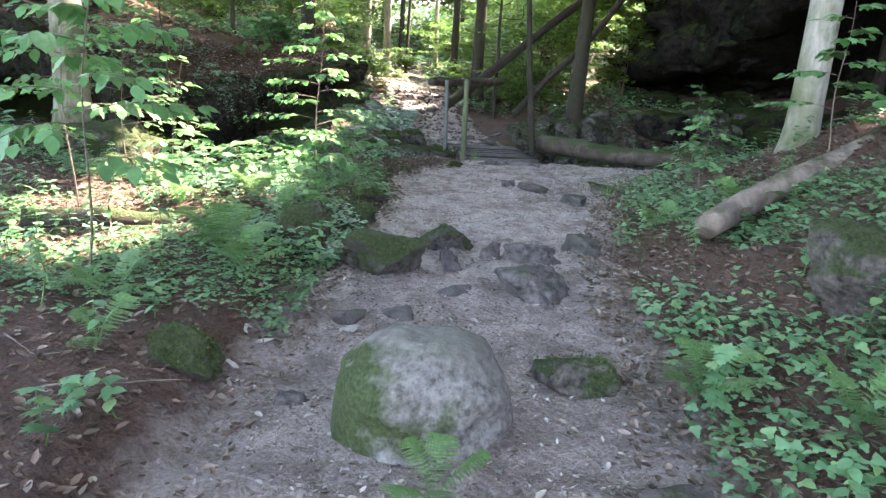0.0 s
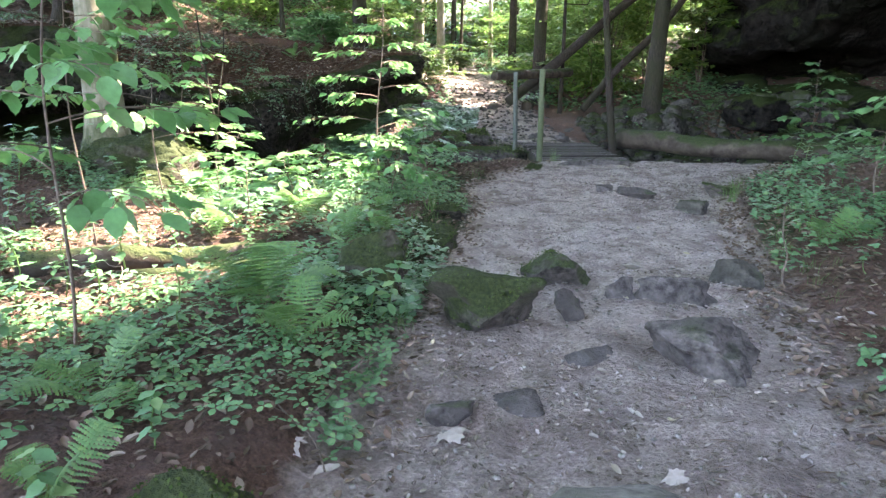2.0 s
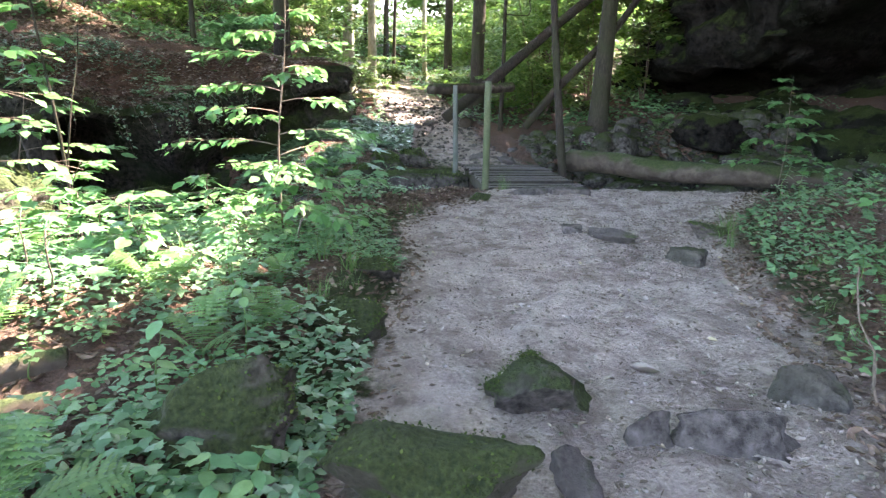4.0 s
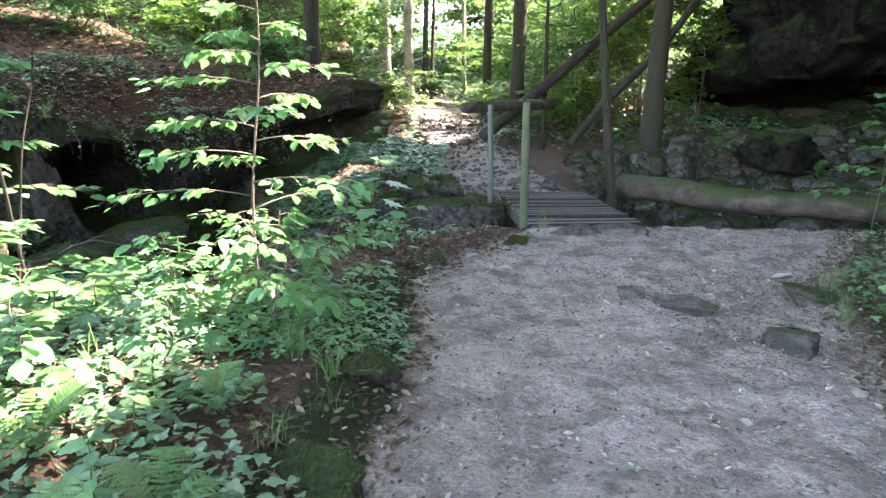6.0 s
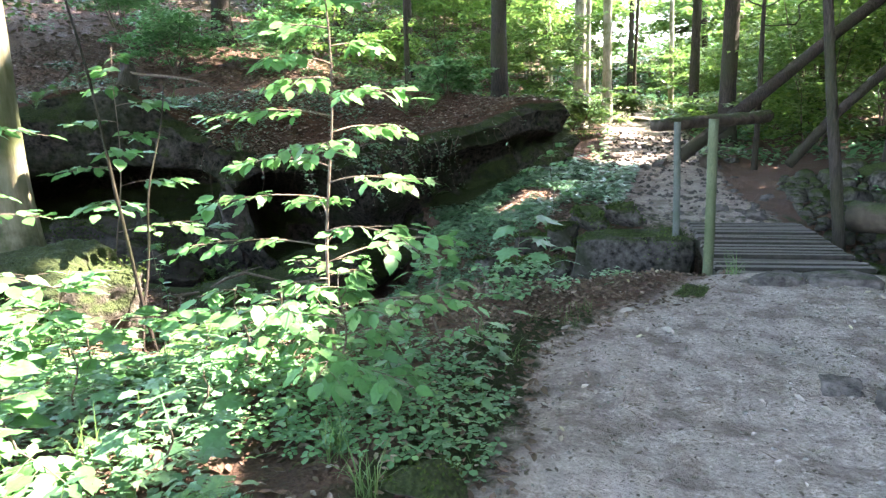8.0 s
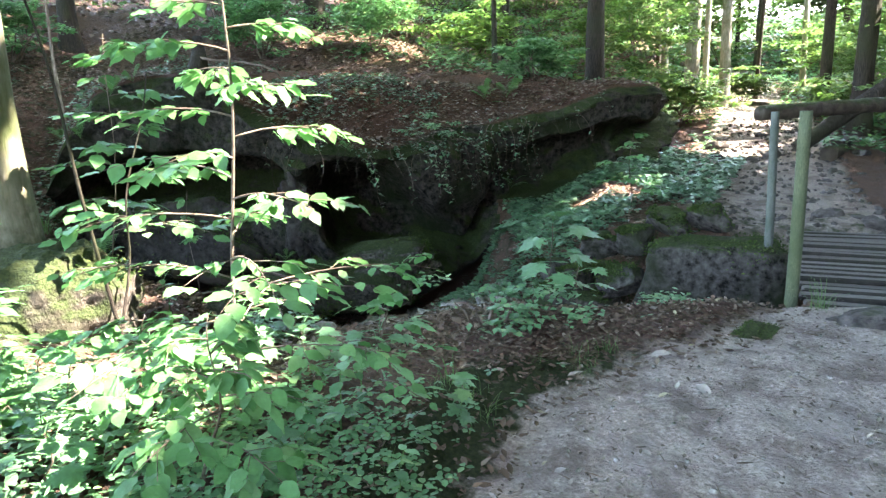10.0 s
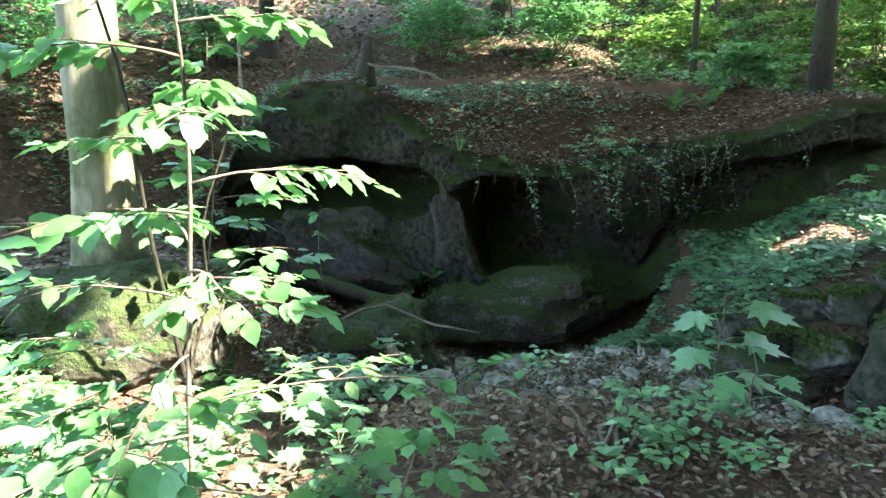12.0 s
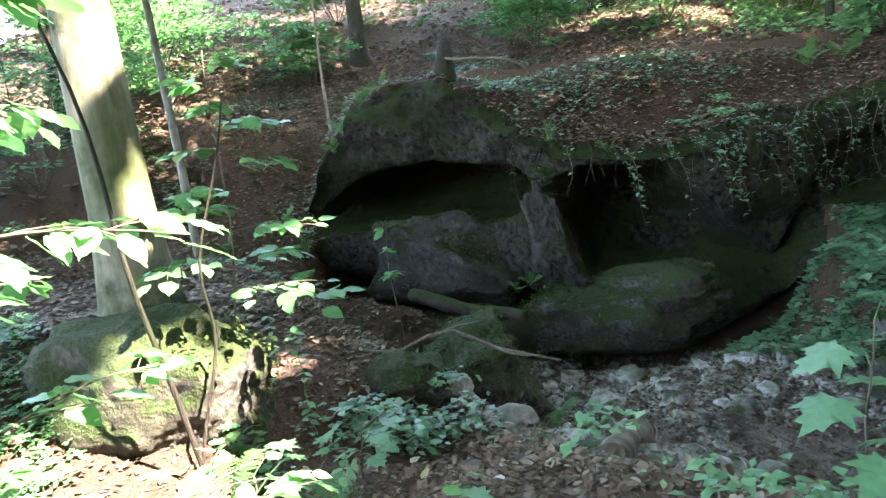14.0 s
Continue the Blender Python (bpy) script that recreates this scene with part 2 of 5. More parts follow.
M_FERN = leaf_mat("fern_leaf", (0.06, 0.17, 0.05), (0.11, 0.26, 0.08), (0.15, 0.28, 0.07), 0.4)
M_CROWN = leaf_mat("crown_leaf", (0.05, 0.13, 0.025), (0.10, 0.22, 0.04), (0.17, 0.28, 0.05), 0.5)
# Brighter, yellower green that stands for sun on the far leaves.
M_THICKET = leaf_mat("sunlit_thicket_leaf", (0.07, 0.18, 0.03), (0.15, 0.29, 0.05), (0.26, 0.36, 0.07), 0.5)
M_DRY = leaf_mat("dry_leaf", (0.06, 0.036, 0.025), (0.20, 0.13, 0.096), (0.34, 0.265, 0.21), 0.1, 0.7, 0.25)
M_CRUMB = leaf_mat("crumbled_leaf", (0.075, 0.056, 0.044), (0.27, 0.225, 0.185), (0.52, 0.46, 0.40), 0.05, 0.8, 0.2)
M_PALE = leaf_mat("pale_dead_leaf", (0.32, 0.27, 0.22), (0.50, 0.45, 0.40), (0.48, 0.42, 0.26), 0.12, 0.7, 0.25)
M_MOSS = leaf_mat("moss_shoot", (0.022, 0.042, 0.010), (0.055, 0.09, 0.022), (0.10, 0.13, 0.035), 0.2, 0.8, 0.1)
M_GRASS = leaf_mat("grass_blade", (0.07, 0.17, 0.04), (0.13, 0.25, 0.07), (0.25, 0.27, 0.10), 0.35)


# ---- builders ----
def mesh_of(name, verts, faces, material, smooth=True, attrs=None):
    """A mesh of triangles or quads, all of one sort, from arrays."""
    verts, faces = np.asarray(verts, np.float32), np.asarray(faces, np.int32)
    me = bpy.data.meshes.new(name)
    k = faces.shape[1]
    me.vertices.add(len(verts))
    me.vertices.foreach_set("co", verts.ravel())
    me.loops.add(faces.size)
    me.loops.foreach_set("vertex_index", faces.ravel())
    me.polygons.add(len(faces))
    me.polygons.foreach_set("loop_start", np.arange(0, faces.size, k, dtype=np.int32))
    if smooth:
        me.polygons.foreach_set("use_smooth", np.ones(len(faces), bool))
    for key, vals in (attrs or {}).items():
        a = me.attributes.new(key, "FLOAT", "POINT")
        a.data.foreach_set("value", np.asarray(vals, np.float32))
    me.materials.append(material)
    me.update(calc_edges=True)
    me.validate()
    return me


def part(name, data, material=None, parent=None, label=""):
    """A mesh (or bmesh) as one object under a thing or a part."""
    if isinstance(data, bmesh.types.BMesh):
        me = bpy.data.meshes.new(name)
        data.to_mesh(me)
        data.free()
        me.materials.append(material)
        data = me
    ob = new(name, data)
    if parent is not None:
        ob.parent = parent
    if label:
        ob["label"] = label
    return ob


def euler_mats(tilt, roll, yaw):
    """Rotation matrices, n x 3 x 3: tilt about x, roll about y, then yaw about z."""
    ct, st, cr, sr, cy, sy = np.cos(tilt), np.sin(tilt), np.cos(roll), np.sin(roll), np.cos(yaw), np.sin(yaw)
    n = len(ct)
    X, Y, Z = (np.zeros((n, 3, 3)) for _ in range(3))
    X[:, 0, 0] = 1; X[:, 1, 1] = ct; X[:, 1, 2] = -st; X[:, 2, 1] = st; X[:, 2, 2] = ct
    Y[:, 1, 1] = 1; Y[:, 0, 0] = cr; Y[:, 0, 2] = sr; Y[:, 2, 0] = -sr; Y[:, 2, 2] = cr
    Z[:, 2, 2] = 1; Z[:, 0, 0] = cy; Z[:, 0, 1] = -sy; Z[:, 1, 0] = sy; Z[:, 1, 1] = cy
    return Z @ X @ Y


def strewn(template, pos, mats, size):
    """Copies of a small template, joined: vertices and faces."""
    tv, tf = template
    pos, size = np.asarray(pos, float), np.asarray(size, float)
    v = np.einsum("nij,kj->nki", mats, tv) * size[:, None, None] + pos[:, None, :]
    f = tf[None] + (np.arange(len(pos)) * len(tv))[:, None, None]
    return v.reshape(-1, 3), f.reshape(-1, tf.shape[1])


def joined(pieces):
    vs, fs, n = [], [], 0
    for v, f in pieces:
        vs.append(v)
        fs.append(f + n)
        n += len(v)
    return np.concatenate(vs), np.concatenate(fs)


def arr(v, f):
    return np.array(v, float), np.array(f, np.int64)


_w = ((0, 0), (.08, .13), (.22, .26), (.38, .315), (.55, .30), (.72, .22), (.86, .12), (.96, .04))
OVATE = arr([(sd * w, y - .03 * abs(sd) * (k % 2), .10 * w * abs(sd) - .10 * y * y + .018 * sd * (-1) ** k) for k, (y, w) in enumerate(_w) for sd in (-1, 0, 1)] + [(0, 1.05, -.12)],
            [q for k in range(7) for a in (0, 1) for q in ((3 * k + a, 3 * k + a + 1, 3 * k + a + 4), (3 * k + a, 3 * k + a + 4, 3 * k + a + 3))] + [(21, 22, 24), (22, 23, 24)])
SIMPLE = arr([(0, 0, 0), (-.34, .48, .07), (.34, .48, .07), (0, 1, -.08)], [(0, 2, 1), (1, 2, 3)])
CURLED = arr([(0, 0, .08), (-.24, .28, .2), (.02, .33, 0), (.22, .34, .16), (-.19, .72, .22), (-.03, .7, .03), (.22, .64, .28), (.05, 1, .22)],
             [(0, 2, 1), (0, 3, 2), (1, 2, 5), (1, 5, 4), (2, 3, 6), (2, 6, 5), (4, 5, 7), (5, 6, 7)])
_lobes = [(0, 0.0), (.16, .02), (.42, -.08), (.34, .10), (.62, .16), (.46, .28), (.68, .52), (.40, .48), (.28, .56), (.30, .80), (.14, .76), (0, 1.06)]
_out = _lobes + [(-x, y) for x, y in _lobes[-2:0:-1]]
MAPLE = arr([(0, .34, .0)] + [(x, y, -.16 * (x * x + (y - .35) ** 2) + (.03 if i % 2 else -.01)) for i, (x, y) in enumerate(_out)],
            [(0, i + 1, (i + 1) % len(_out) + 1) for i in range(len(_out))])
ROUND = arr([(0, 0, 0), (-.38, .2, .04), (-.5, .6, .06), (-.2, 1.0, .0), (.2, 1.0, .0), (.5, .6, .06), (.38, .2, .04), (0, .5, -.03)],
            [(7, 1, 0), (7, 2, 1), (7, 3, 2), (7, 4, 3), (7, 5, 4), (7, 6, 5), (7, 0, 6)])
_t = []
for _k in range(3):
    _c, _s = math.cos(_k * 2.094), math.sin(_k * 2.094)
    _t += [(x * _c - y * _s, x * _s + y * _c, z) for x, y, z in ((0, .04, 0), (-.26, .32, .03), (.26, .32, .03), (-.30, .66, .0), (.30, .66, .0), (0, .92, -.10), (0, .5, -.06))]
TREFOIL = arr(_t, [tuple(7 * k + i for i in f) for k in range(3) for f in ((0, 6, 1), (0, 2, 6), (1, 6, 3), (2, 4, 6), (3, 6, 5), (4, 5, 6))])
IVY = arr([(0, .3, .0), (0, 0, 0), (.30, -.10, -.03), (.46, .22, -.05), (.26, .38, .0), (.22, .62, -.02), (0, 1.0, -.08), (-.22, .62, -.02), (-.26, .38, .0), (-.46, .22, -.05), (-.30, -.10, -.03)], [(0, k, k + 1) for k in range(1, 10)] + [(0, 10, 1)])
BLADE = arr([(-.011, 0, 0), (.011, 0, 0), (-.010, .45, .22), (.010, .45, .22), (-.006, .85, .16), (.006, .85, .16), (0, 1.05, .02)], [(0, 1, 3), (0, 3, 2), (2, 3, 5), (2, 5, 4), (4, 5, 6)])


def tube(points, radii, sides=8, wobble=0.0, seed=0, cap=True):
    """A limb along points: vertices and triangles."""
    p = np.asarray(points, float)
    r = np.asarray(radii, float)
    t = np.gradient(p, axis=0)
    t /= np.linalg.norm(t, axis=1)[:, None] + 1e-9
    ref = np.where(np.abs(t[:, 2:3]) > 0.9, np.array([[1.0, 0, 0]]), np.array([[0, 0, 1.0]]))
    a = np.cross(ref, t)
    a /= np.linalg.norm(a, axis=1)[:, None] + 1e-9
    b = np.cross(t, a)
    ang = np.linspace(0, 2 * np.pi, sides, endpoint=False)
    rr = np.repeat(r[:, None], sides, 1)
    if wobble:
        rr = rr * (1 + wobble * fractal(np.cos(ang)[None] * 1.4 + np.zeros((len(p), 1)), np.sin(ang)[None] * 1.4 + np.zeros((len(p), 1)), np.arange(len(p))[:, None] * 0.35, seed, 3))
    v = p[:, None, :] + rr[..., None] * (np.cos(ang)[None, :, None] * a[:, None, :] + np.sin(ang)[None, :, None] * b[:, None, :])
    v = v.reshape(-1, 3)
    n = len(p)
    i, j = np.meshgrid(np.arange(n - 1), np.arange(sides), indexing="ij")
    q0, q1 = i * sides + j, i * sides + (j + 1) % sides
    q2, q3 = q1 + sides, q0 + sides
    f = np.concatenate([np.stack([q0, q1, q2], -1).reshape(-1, 3), np.stack([q0, q2, q3], -1).reshape(-1, 3)])
    if cap:
        c0, c1 = len(v), len(v) + 1
        v = np.concatenate([v, p[:1], p[-1:]])
        k = np.arange(sides)
        f = np.concatenate([f, np.stack([np.full(sides, c0), (k + 1) % sides, k], -1), np.stack([np.full(sides, c1), (n - 1) * sides + k, (n - 1) * sides + (k + 1) % sides], -1)])
    return v, f


def bent(a, b, n, sway, seed):
    """n points from a to b with a little sway."""
    t = np.linspace(0, 1, n)[:, None]
    p = np.asarray(a, float) * (1 - t) + np.asarray(b, float) * t
    s = np.stack([vnoise(t[:, 0] * 3 + seed * 7.3, seed, k, seed) for k in range(3)], -1)
    return p + s * sway * np.sin(np.pi * np.clip(t, 0, 1))


def stone_mesh(name, size, seed, material, sub=3, cuts=5, rough=0.13, flat=None, boxy=0.72, deep=(.62, .95), foot=.25):
    """A stone: a ball cut by planes and roughened, its foot at z = 0."""
    bm = bmesh.new()
    bmesh.ops.create_icosphere(bm, subdivisions=sub, radius=1.0)
    v = np.array([q.co[:] for q in bm.verts])
    r = np.random.default_rng(seed)
    v = np.sign(v) * np.abs(v) ** boxy
    for _ in range(cuts):
        n = r.normal(size=3)
        n /= np.linalg.norm(n)
        d = r.uniform(*deep)
        over = np.maximum(v @ n - d, 0)
        v -= over[:, None] * n * 0.97
    if flat is not None:
        v[:, 2] = np.where(v[:, 2] > flat, flat + (v[:, 2] - flat) * 0.2, v[:, 2])
    v -= (v.max(0) + v.min(0)) / 2
    v /= np.abs(v).max(0)
    v[:, :2] *= (1 + foot * np.clip(-v[:, 2], 0, 1))[:, None]
    v *= (1 + rough * fractal(v[:, 0] * 2.1 + seed, v[:, 1] * 2.1, v[:, 2] * 2.1, seed, 5) - .10 * np.abs(vnoise(v[:, 0] * 1.7 + seed, v[:, 1] * 1.7, v[:, 2] * 3.2, seed + 3)))[:, None]
    v *= np.array(size) / 2
    v[:, 2] -= v[:, 2].min()
    f = np.array([[q.index for q in fc.verts] for fc in bm.faces])
    bm.free()
    return mesh_of(name, v, f, material)


# ---- lie of the land ----
PATH_LEFT = ((-3, 2, 4, 5.5, 6.8, 7.65, 8.2, 9, 10), (-.85, -.72, -.62, -.5, -.43, -.54, -.42, .15, .5))
PATH_RIGHT = ((-3, 1.5, 2.5, 4, 4.7, 6.1, 8, 10), (.75, .8, .95, 1.1, 1.25, 1.6, 2.2, 3.6))
NEAR_BANK = ((-14, -8, -5.5, -4.5, -3, -2.3, -1.5, -1, 0, .5, 1.5, 2.75, 5, 9, 14), (8.6, 8.6, 8.5, 8.35, 8.05, 8.2, 8.55, 8.85, 9.55, 9.8, 10.05, 10.0, 9.6, 8.8, 7.5))
FAR_BANK = ((-14, -9, -8, -6.2, -5, -4.3, -3, -1.6, -.4, .6, 1.6, 2.6, 4, 8, 14), (9.6, 10.2, 11.3, 12.4, 13.5, 13.9, 12.7, 11.9, 12.0, 12.5, 12.9, 13.6, 14.4, 14.4, 14))
BED = ((-14, -8, -5.3, -4.2, -3, 0, 1.5, 3, 5, 9), (-.8, -1.05, -1.75, -1.5, -1.15, -1.0, -.85, -.55, -.35, .2))
# lip of the overhanging sandstone: x, y, top, roof, cave depth, ledge top, ledge out, foot
LIP = ((-9.05, 10.55, .30, .10, .05, -.25, .05, -.9),
       (-8.75, 10.8, 1.10, .45, .35, -.05, -.05, -1.0),
       (-8.5, 11.0, 1.58, .62, 1.0, -.08, -.1, -1.05),
       (-8.0, 11.4, 1.78, .76, 1.5, -.08, -.1, -1.15),
       (-7.4, 11.85, 1.82, .76, 1.6, -.05, -.1, -1.25),
       (-6.8, 12.15, 1.48, .74, 1.4, .0, -.1, -1.35),
       (-6.4, 12.2, 1.12, .66, .9, .05, -.1, -1.4),
       (-6.15, 12.22, .95, .50, .10, .2, .0, -1.5),
       (-5.82, 12.42, .85, .50, .12, .0, .05, -1.6),
       (-5.6, 12.62, .80, .60, 1.3, -.75, .35, -1.75),
       (-5.2, 13.0, .74, .56, 1.6, -.80, .40, -1.75),
       (-4.92, 13.5, .66, .42, 1.5, -.85, .35, -1.72),
       (-4.72, 13.85, .74, .05, .9, -.9, .2, -1.65),
       (-4.5, 14.25, .86, -.5, .45, -.95, .05, -1.55),
       (-4.3, 14.6, .92, -.70, .15, -1.0, .0, -1.4),
       (-4.0, 14.95, .98, .55, .3, -.4, .0, -.9),
       (-3.3, 15.4, 1.15, .75, .7, -.1, -.1, -.4),
       (-2.35, 15.9, 1.5, .98, .9, .15, -.2, .0),
       (-1.9, 16.4, 1.48, .95, .8, .2, -.15, .1),
       (-2.1, 18.0, 1.35, 1.1, .1, .9, .1, .3),
       (-2.7, 20.5, 1.3, 1.15, .05, 1.0, .1, .5))
LIP_A = np.array(LIP)
BACK = np.array([LIP_A[max(0, k - 2):k + 3, 4].max() for k in range(len(LIP))])
LIP_FULL = np.concatenate([LIP_A, BACK[:, None]], 1)


def along(line, x, y):
    """Signed distance behind a polyline (positive to its left as one walks it), and the place along it, 0 to n-1."""
    best = np.full(np.shape(x), 1e9)
    sign, where = np.ones(np.shape(x)), np.zeros(np.shape(x))
    for k in range(len(line) - 1):
        ax, ay, bx, by = line[k][0], line[k][1], line[k + 1][0], line[k + 1][1]
        dx, dy = bx - ax, by - ay
        t = np.clip(((x - ax) * dx + (y - ay) * dy) / (dx * dx + dy * dy), 0, 1)
        ex, ey = x - ax - t * dx, y - ay - t * dy
        d = np.hypot(ex, ey)
        near = d < best
        best = np.where(near, d, best)
        where = np.where(near, k + t, where)
        sign = np.where(near, np.where(dx * ey - dy * ex > 0, 1.0, -1.0), sign)
    return best * sign, where


def hill_top(x, y, d, w):
    top = np.interp(w, np.arange(len(LIP)), LIP_A[:, 2])
    top = top + (1.15 - top) * ss(0.25, 1.5, d)
    return top + 0.27 * np.maximum(d, 0) + 0.08 * np.maximum(d - 6, 0) + 0.1 * fractal(x * 0.7, y * 0.7, 0, 31, 3) * ss(0.3, 1.5, d)


def land(x, y, fine=True):
    x, y = np.asarray(x, float), np.asarray(y, float)
    left, right = np.interp(y, *PATH_LEFT), np.interp(y, *PATH_RIGHT)
    out_l, out_r = np.maximum(left - x, 0), np.maximum(x - right, 0)
    z = 0.02 * fractal(x * 1.3, y * 1.3, 0, 3, 3)
    z = z + 0.13 * ss(0.05, 0.4, out_l) * (1 - 0.5 * ss(7.4, 8.6, y)) - 0.38 * np.exp(-((x + 3.0) ** 2 / 1.0 + (y - 8.1) ** 2 / 1.4)) + 0.22 * np.exp(-((x + 4.5) ** 2 / .7 + (y - 7.2) ** 2 / .7)) + 0.07 * fractal(x * 1.1, y * 1.1, 0, 5, 3) * ss(0.2, 1.0, out_l)
    z = z + 0.09 * np.maximum(out_l - 3.4, 0) * (1 - ss(6, 8, y))
    steep = np.interp(y, [0, 6, 8, 9.5, 11], [.50, .46, .30, .12, .1])
    z = z + steep * np.maximum(out_r - 0.1, 0) ** 1.05 + 0.08 * fractal(x * 1.2, y * 1.2, 0, 9, 3) * ss(0.2, 1.2, out_r)
    # stream bed
    near, far, bed = np.interp(x, *NEAR_BANK), np.interp(x, *FAR_BANK), np.interp(x, *BED)
    run = np.interp(x, [-5, -2.5, -.8, .3, 3, 8], [2.4, 2.8, 1.3, .7, .9, 1.2])
    down = ss(0, 1, (y - near) / run)
    low = bed + 0.07 * fractal(x * 1.5, y * 1.5, 0, 13, 3)
    z = z * (1 - down) + low * down
    # far bank and the path that climbs away from the bridge
    path_x = np.interp(y, [12, 15.5, 17, 20, 25, 32, 45, 70], [.6, -.3, -.3, -.5, -1.0, -2.0, -4.0, -5])
    climb = np.interp(y, [12, 13, 15.5, 17, 20, 25, 32, 45, 70, 150], [-.2, -.1, .12, .22, .47, .8, 1.26, 3.0, 7, 16])
    side = x - path_x
    far_z = climb + np.interp(side, [-30, -3.2, -2.0, -.8, 0, .9, 2.5, 5, 30], [2.0, -.45, .05, .05, 0, -.05, -.15, .25, 3.0]) * np.interp(y, [11, 14, 40], [1, 1, .6])
    far_z = far_z + 0.06 * fractal(x * 1.2, y * 1.2, 0, 17, 3)
    rise = ss(0, 1, (y - far) / np.interp(x, [-4, -1, 1, 4], [.9, .8, .7, 1.6]))
    z = z * (1 - rise) + far_z * rise
    # hillside west of the stream
    west = -0.95 + 0.58 * np.maximum(-7.3 - x, 0) + 0.12 * fractal(x * 0.8, y * 0.8, 0, 19, 3) - 1.6 * ss(-7.2, -6.0, x)
    west = np.where(west > 4, 4 + (west - 4) * 0.25, west)
    z = np.maximum(z, west * ss(3, 8, y) + (1 - ss(3, 8, y)) * np.minimum(west, z + 0.0) if fine else west)
    # top of the sandstone
    d, w = along(LIP, x, y)
    deep = np.interp(w, np.arange(len(LIP)), BACK)
    back = np.where((w > 0) & (w < len(LIP) - 1), ss(.2, .5, d - deep), ss(.5, 3.2, d))
    on_top = back * (d > 0) * (y > 9.5) * (x < 0.5)
    z = np.where(on_top > 0, z * (1 - on_top) + np.maximum(hill_top(x, y, d, w) - 0.03, z) * on_top, z)
    under = np.interp(w, np.arange(len(LIP)), LIP_A[:, 7]) - .12
    keep = ss(-1.1, -.35, d) * (on_top <= 0) * (d < deep + .6) * (w > .5) * (w < 15) * (y > 9.5)
    z = np.where(keep > 0, z * (1 - keep) + np.minimum(z, under) * keep, z)
    # east hillside and south
    z = z + 0.25 * np.maximum(x - 9, 0) * ss(9, 14, x) * (y < 60)
    z = np.where(np.abs(x) > 40, np.minimum(z, 14), z)
    if fine:
        trod = (1 - ss(0, .25, out_l)) * (1 - ss(0, .25, out_r))
        z = z + (0.020 * fractal(x * 4, y * 4, 0, 23, 4) + .007 * fractal(x * 11, y * 11, 0, 25, 2)) * trod - 0.02 * np.maximum(fractal(x * 2.3, y * 2.3, 0, 27, 2) - 0.35, 0)
    return z


def land_at(x, y):
    return float(land(np.array([x]), np.array([y]))[0])


def axis(stops):
    out = []
    for a, b, step in stops:
        out.extend(np.arange(a, b - 1e-6, step))
    out.append(stops[-1][1])
    return np.array(out)


gx = axis([(-400, -60, 34), (-60, -20, 4), (-20, -12, .5), (-12, -5, .14), (-5, -1, .06), (-1, 2.4, .036), (2.4, 4, .06), (4, 9, .14), (9, 20, .6), (20, 60, 4), (60, 400, 34)])
gy = axis([(-300, -40, 26), (-40, -6, 3), (-6, 0.5, .3), (0.5, 10, .042), (10, 14.8, .06), (14.8, 22, .14), (22, 45, .5), (45, 100, 4), (100, 600, 40)])
GX, GY = np.meshgrid(gx, gy)
GZ = land(GX, GY)
pl, pr = np.interp(GY, *PATH_LEFT), np.interp(GY, *PATH_RIGHT)
trod = (1 - ss(-.1, .45, pl - GX)) * (1 - ss(-.25, .5, GX - pr)) * (1 - ss(9.3, 10.2, GY - 0.3 * np.clip(GX, -2, 3)))
far_mid = np.interp(GY, [12, 15.5, 17, 20, 25, 32, 45, 70], [.6, -.3, -.3, -.5, -1.0, -2.0, -4.0, -5])
trod = np.maximum(trod, (1 - ss(.8, 1.4, np.abs(GX - far_mid))) * ss(12.3, 13.2, GY))
sand = np.exp(-((GX + 2.1) ** 2 / .5 + (GY - 11.3) ** 2 / .25))
trod = np.maximum(trod, 0.8 * sand)
mossy = np.exp(-((pl - GX - .2) / .28) ** 2) * ss(2.5, 4.5, GY) * (1 - ss(8, 9.4, GY)) * .95
mossy = np.maximum(mossy, np.exp(-((GX - pr - .25) / .25) ** 2) * ss(4.5, 6, GY) * .8)
bed_part = ss(.8, 1.3, GY - np.interp(GX, *NEAR_BANK)) * (1 - ss(-.1, .4, GY - np.interp(GX, *FAR_BANK))) * ss(-6.2, -5.4, GX) * (1 - ss(-1.2, -.6, GX))
trod = np.maximum(trod, .5 * bed_part)
mossy = np.maximum(mossy, (.55 - .4 * bed_part) * ss(9.4, 10.2, GY) * (1 - ss(13.5, 15, GY)) * (1 - sand))
mossy = np.maximum(mossy, .62 * ss(20, 26, GY))
# Earth turns darker and browner before y 5 and past y 10.
darker = np.maximum(1 - ss(3.2, 5.2, GY), .8 * ss(10, 11.5, GY))
n0, n1 = GX.shape
ii, jj = np.meshgrid(np.arange(n0 - 1), np.arange(n1 - 1), indexing="ij")
quads = np.stack([ii * n1 + jj, ii * n1 + jj + 1, (ii + 1) * n1 + jj + 1, (ii + 1) * n1 + jj], -1).reshape(-1, 4)
ground = part("ground", mesh_of("ground", np.stack([GX, GY, GZ], -1).reshape(-1, 3), quads, M_GROUND, attrs={"trodden": trod.ravel(), "mossy": mossy.ravel(), "darker": darker.ravel()}))
tagged(ground, "trodden grey-brown forest path between brown leaf mould and moss", "ground", kind="structure")


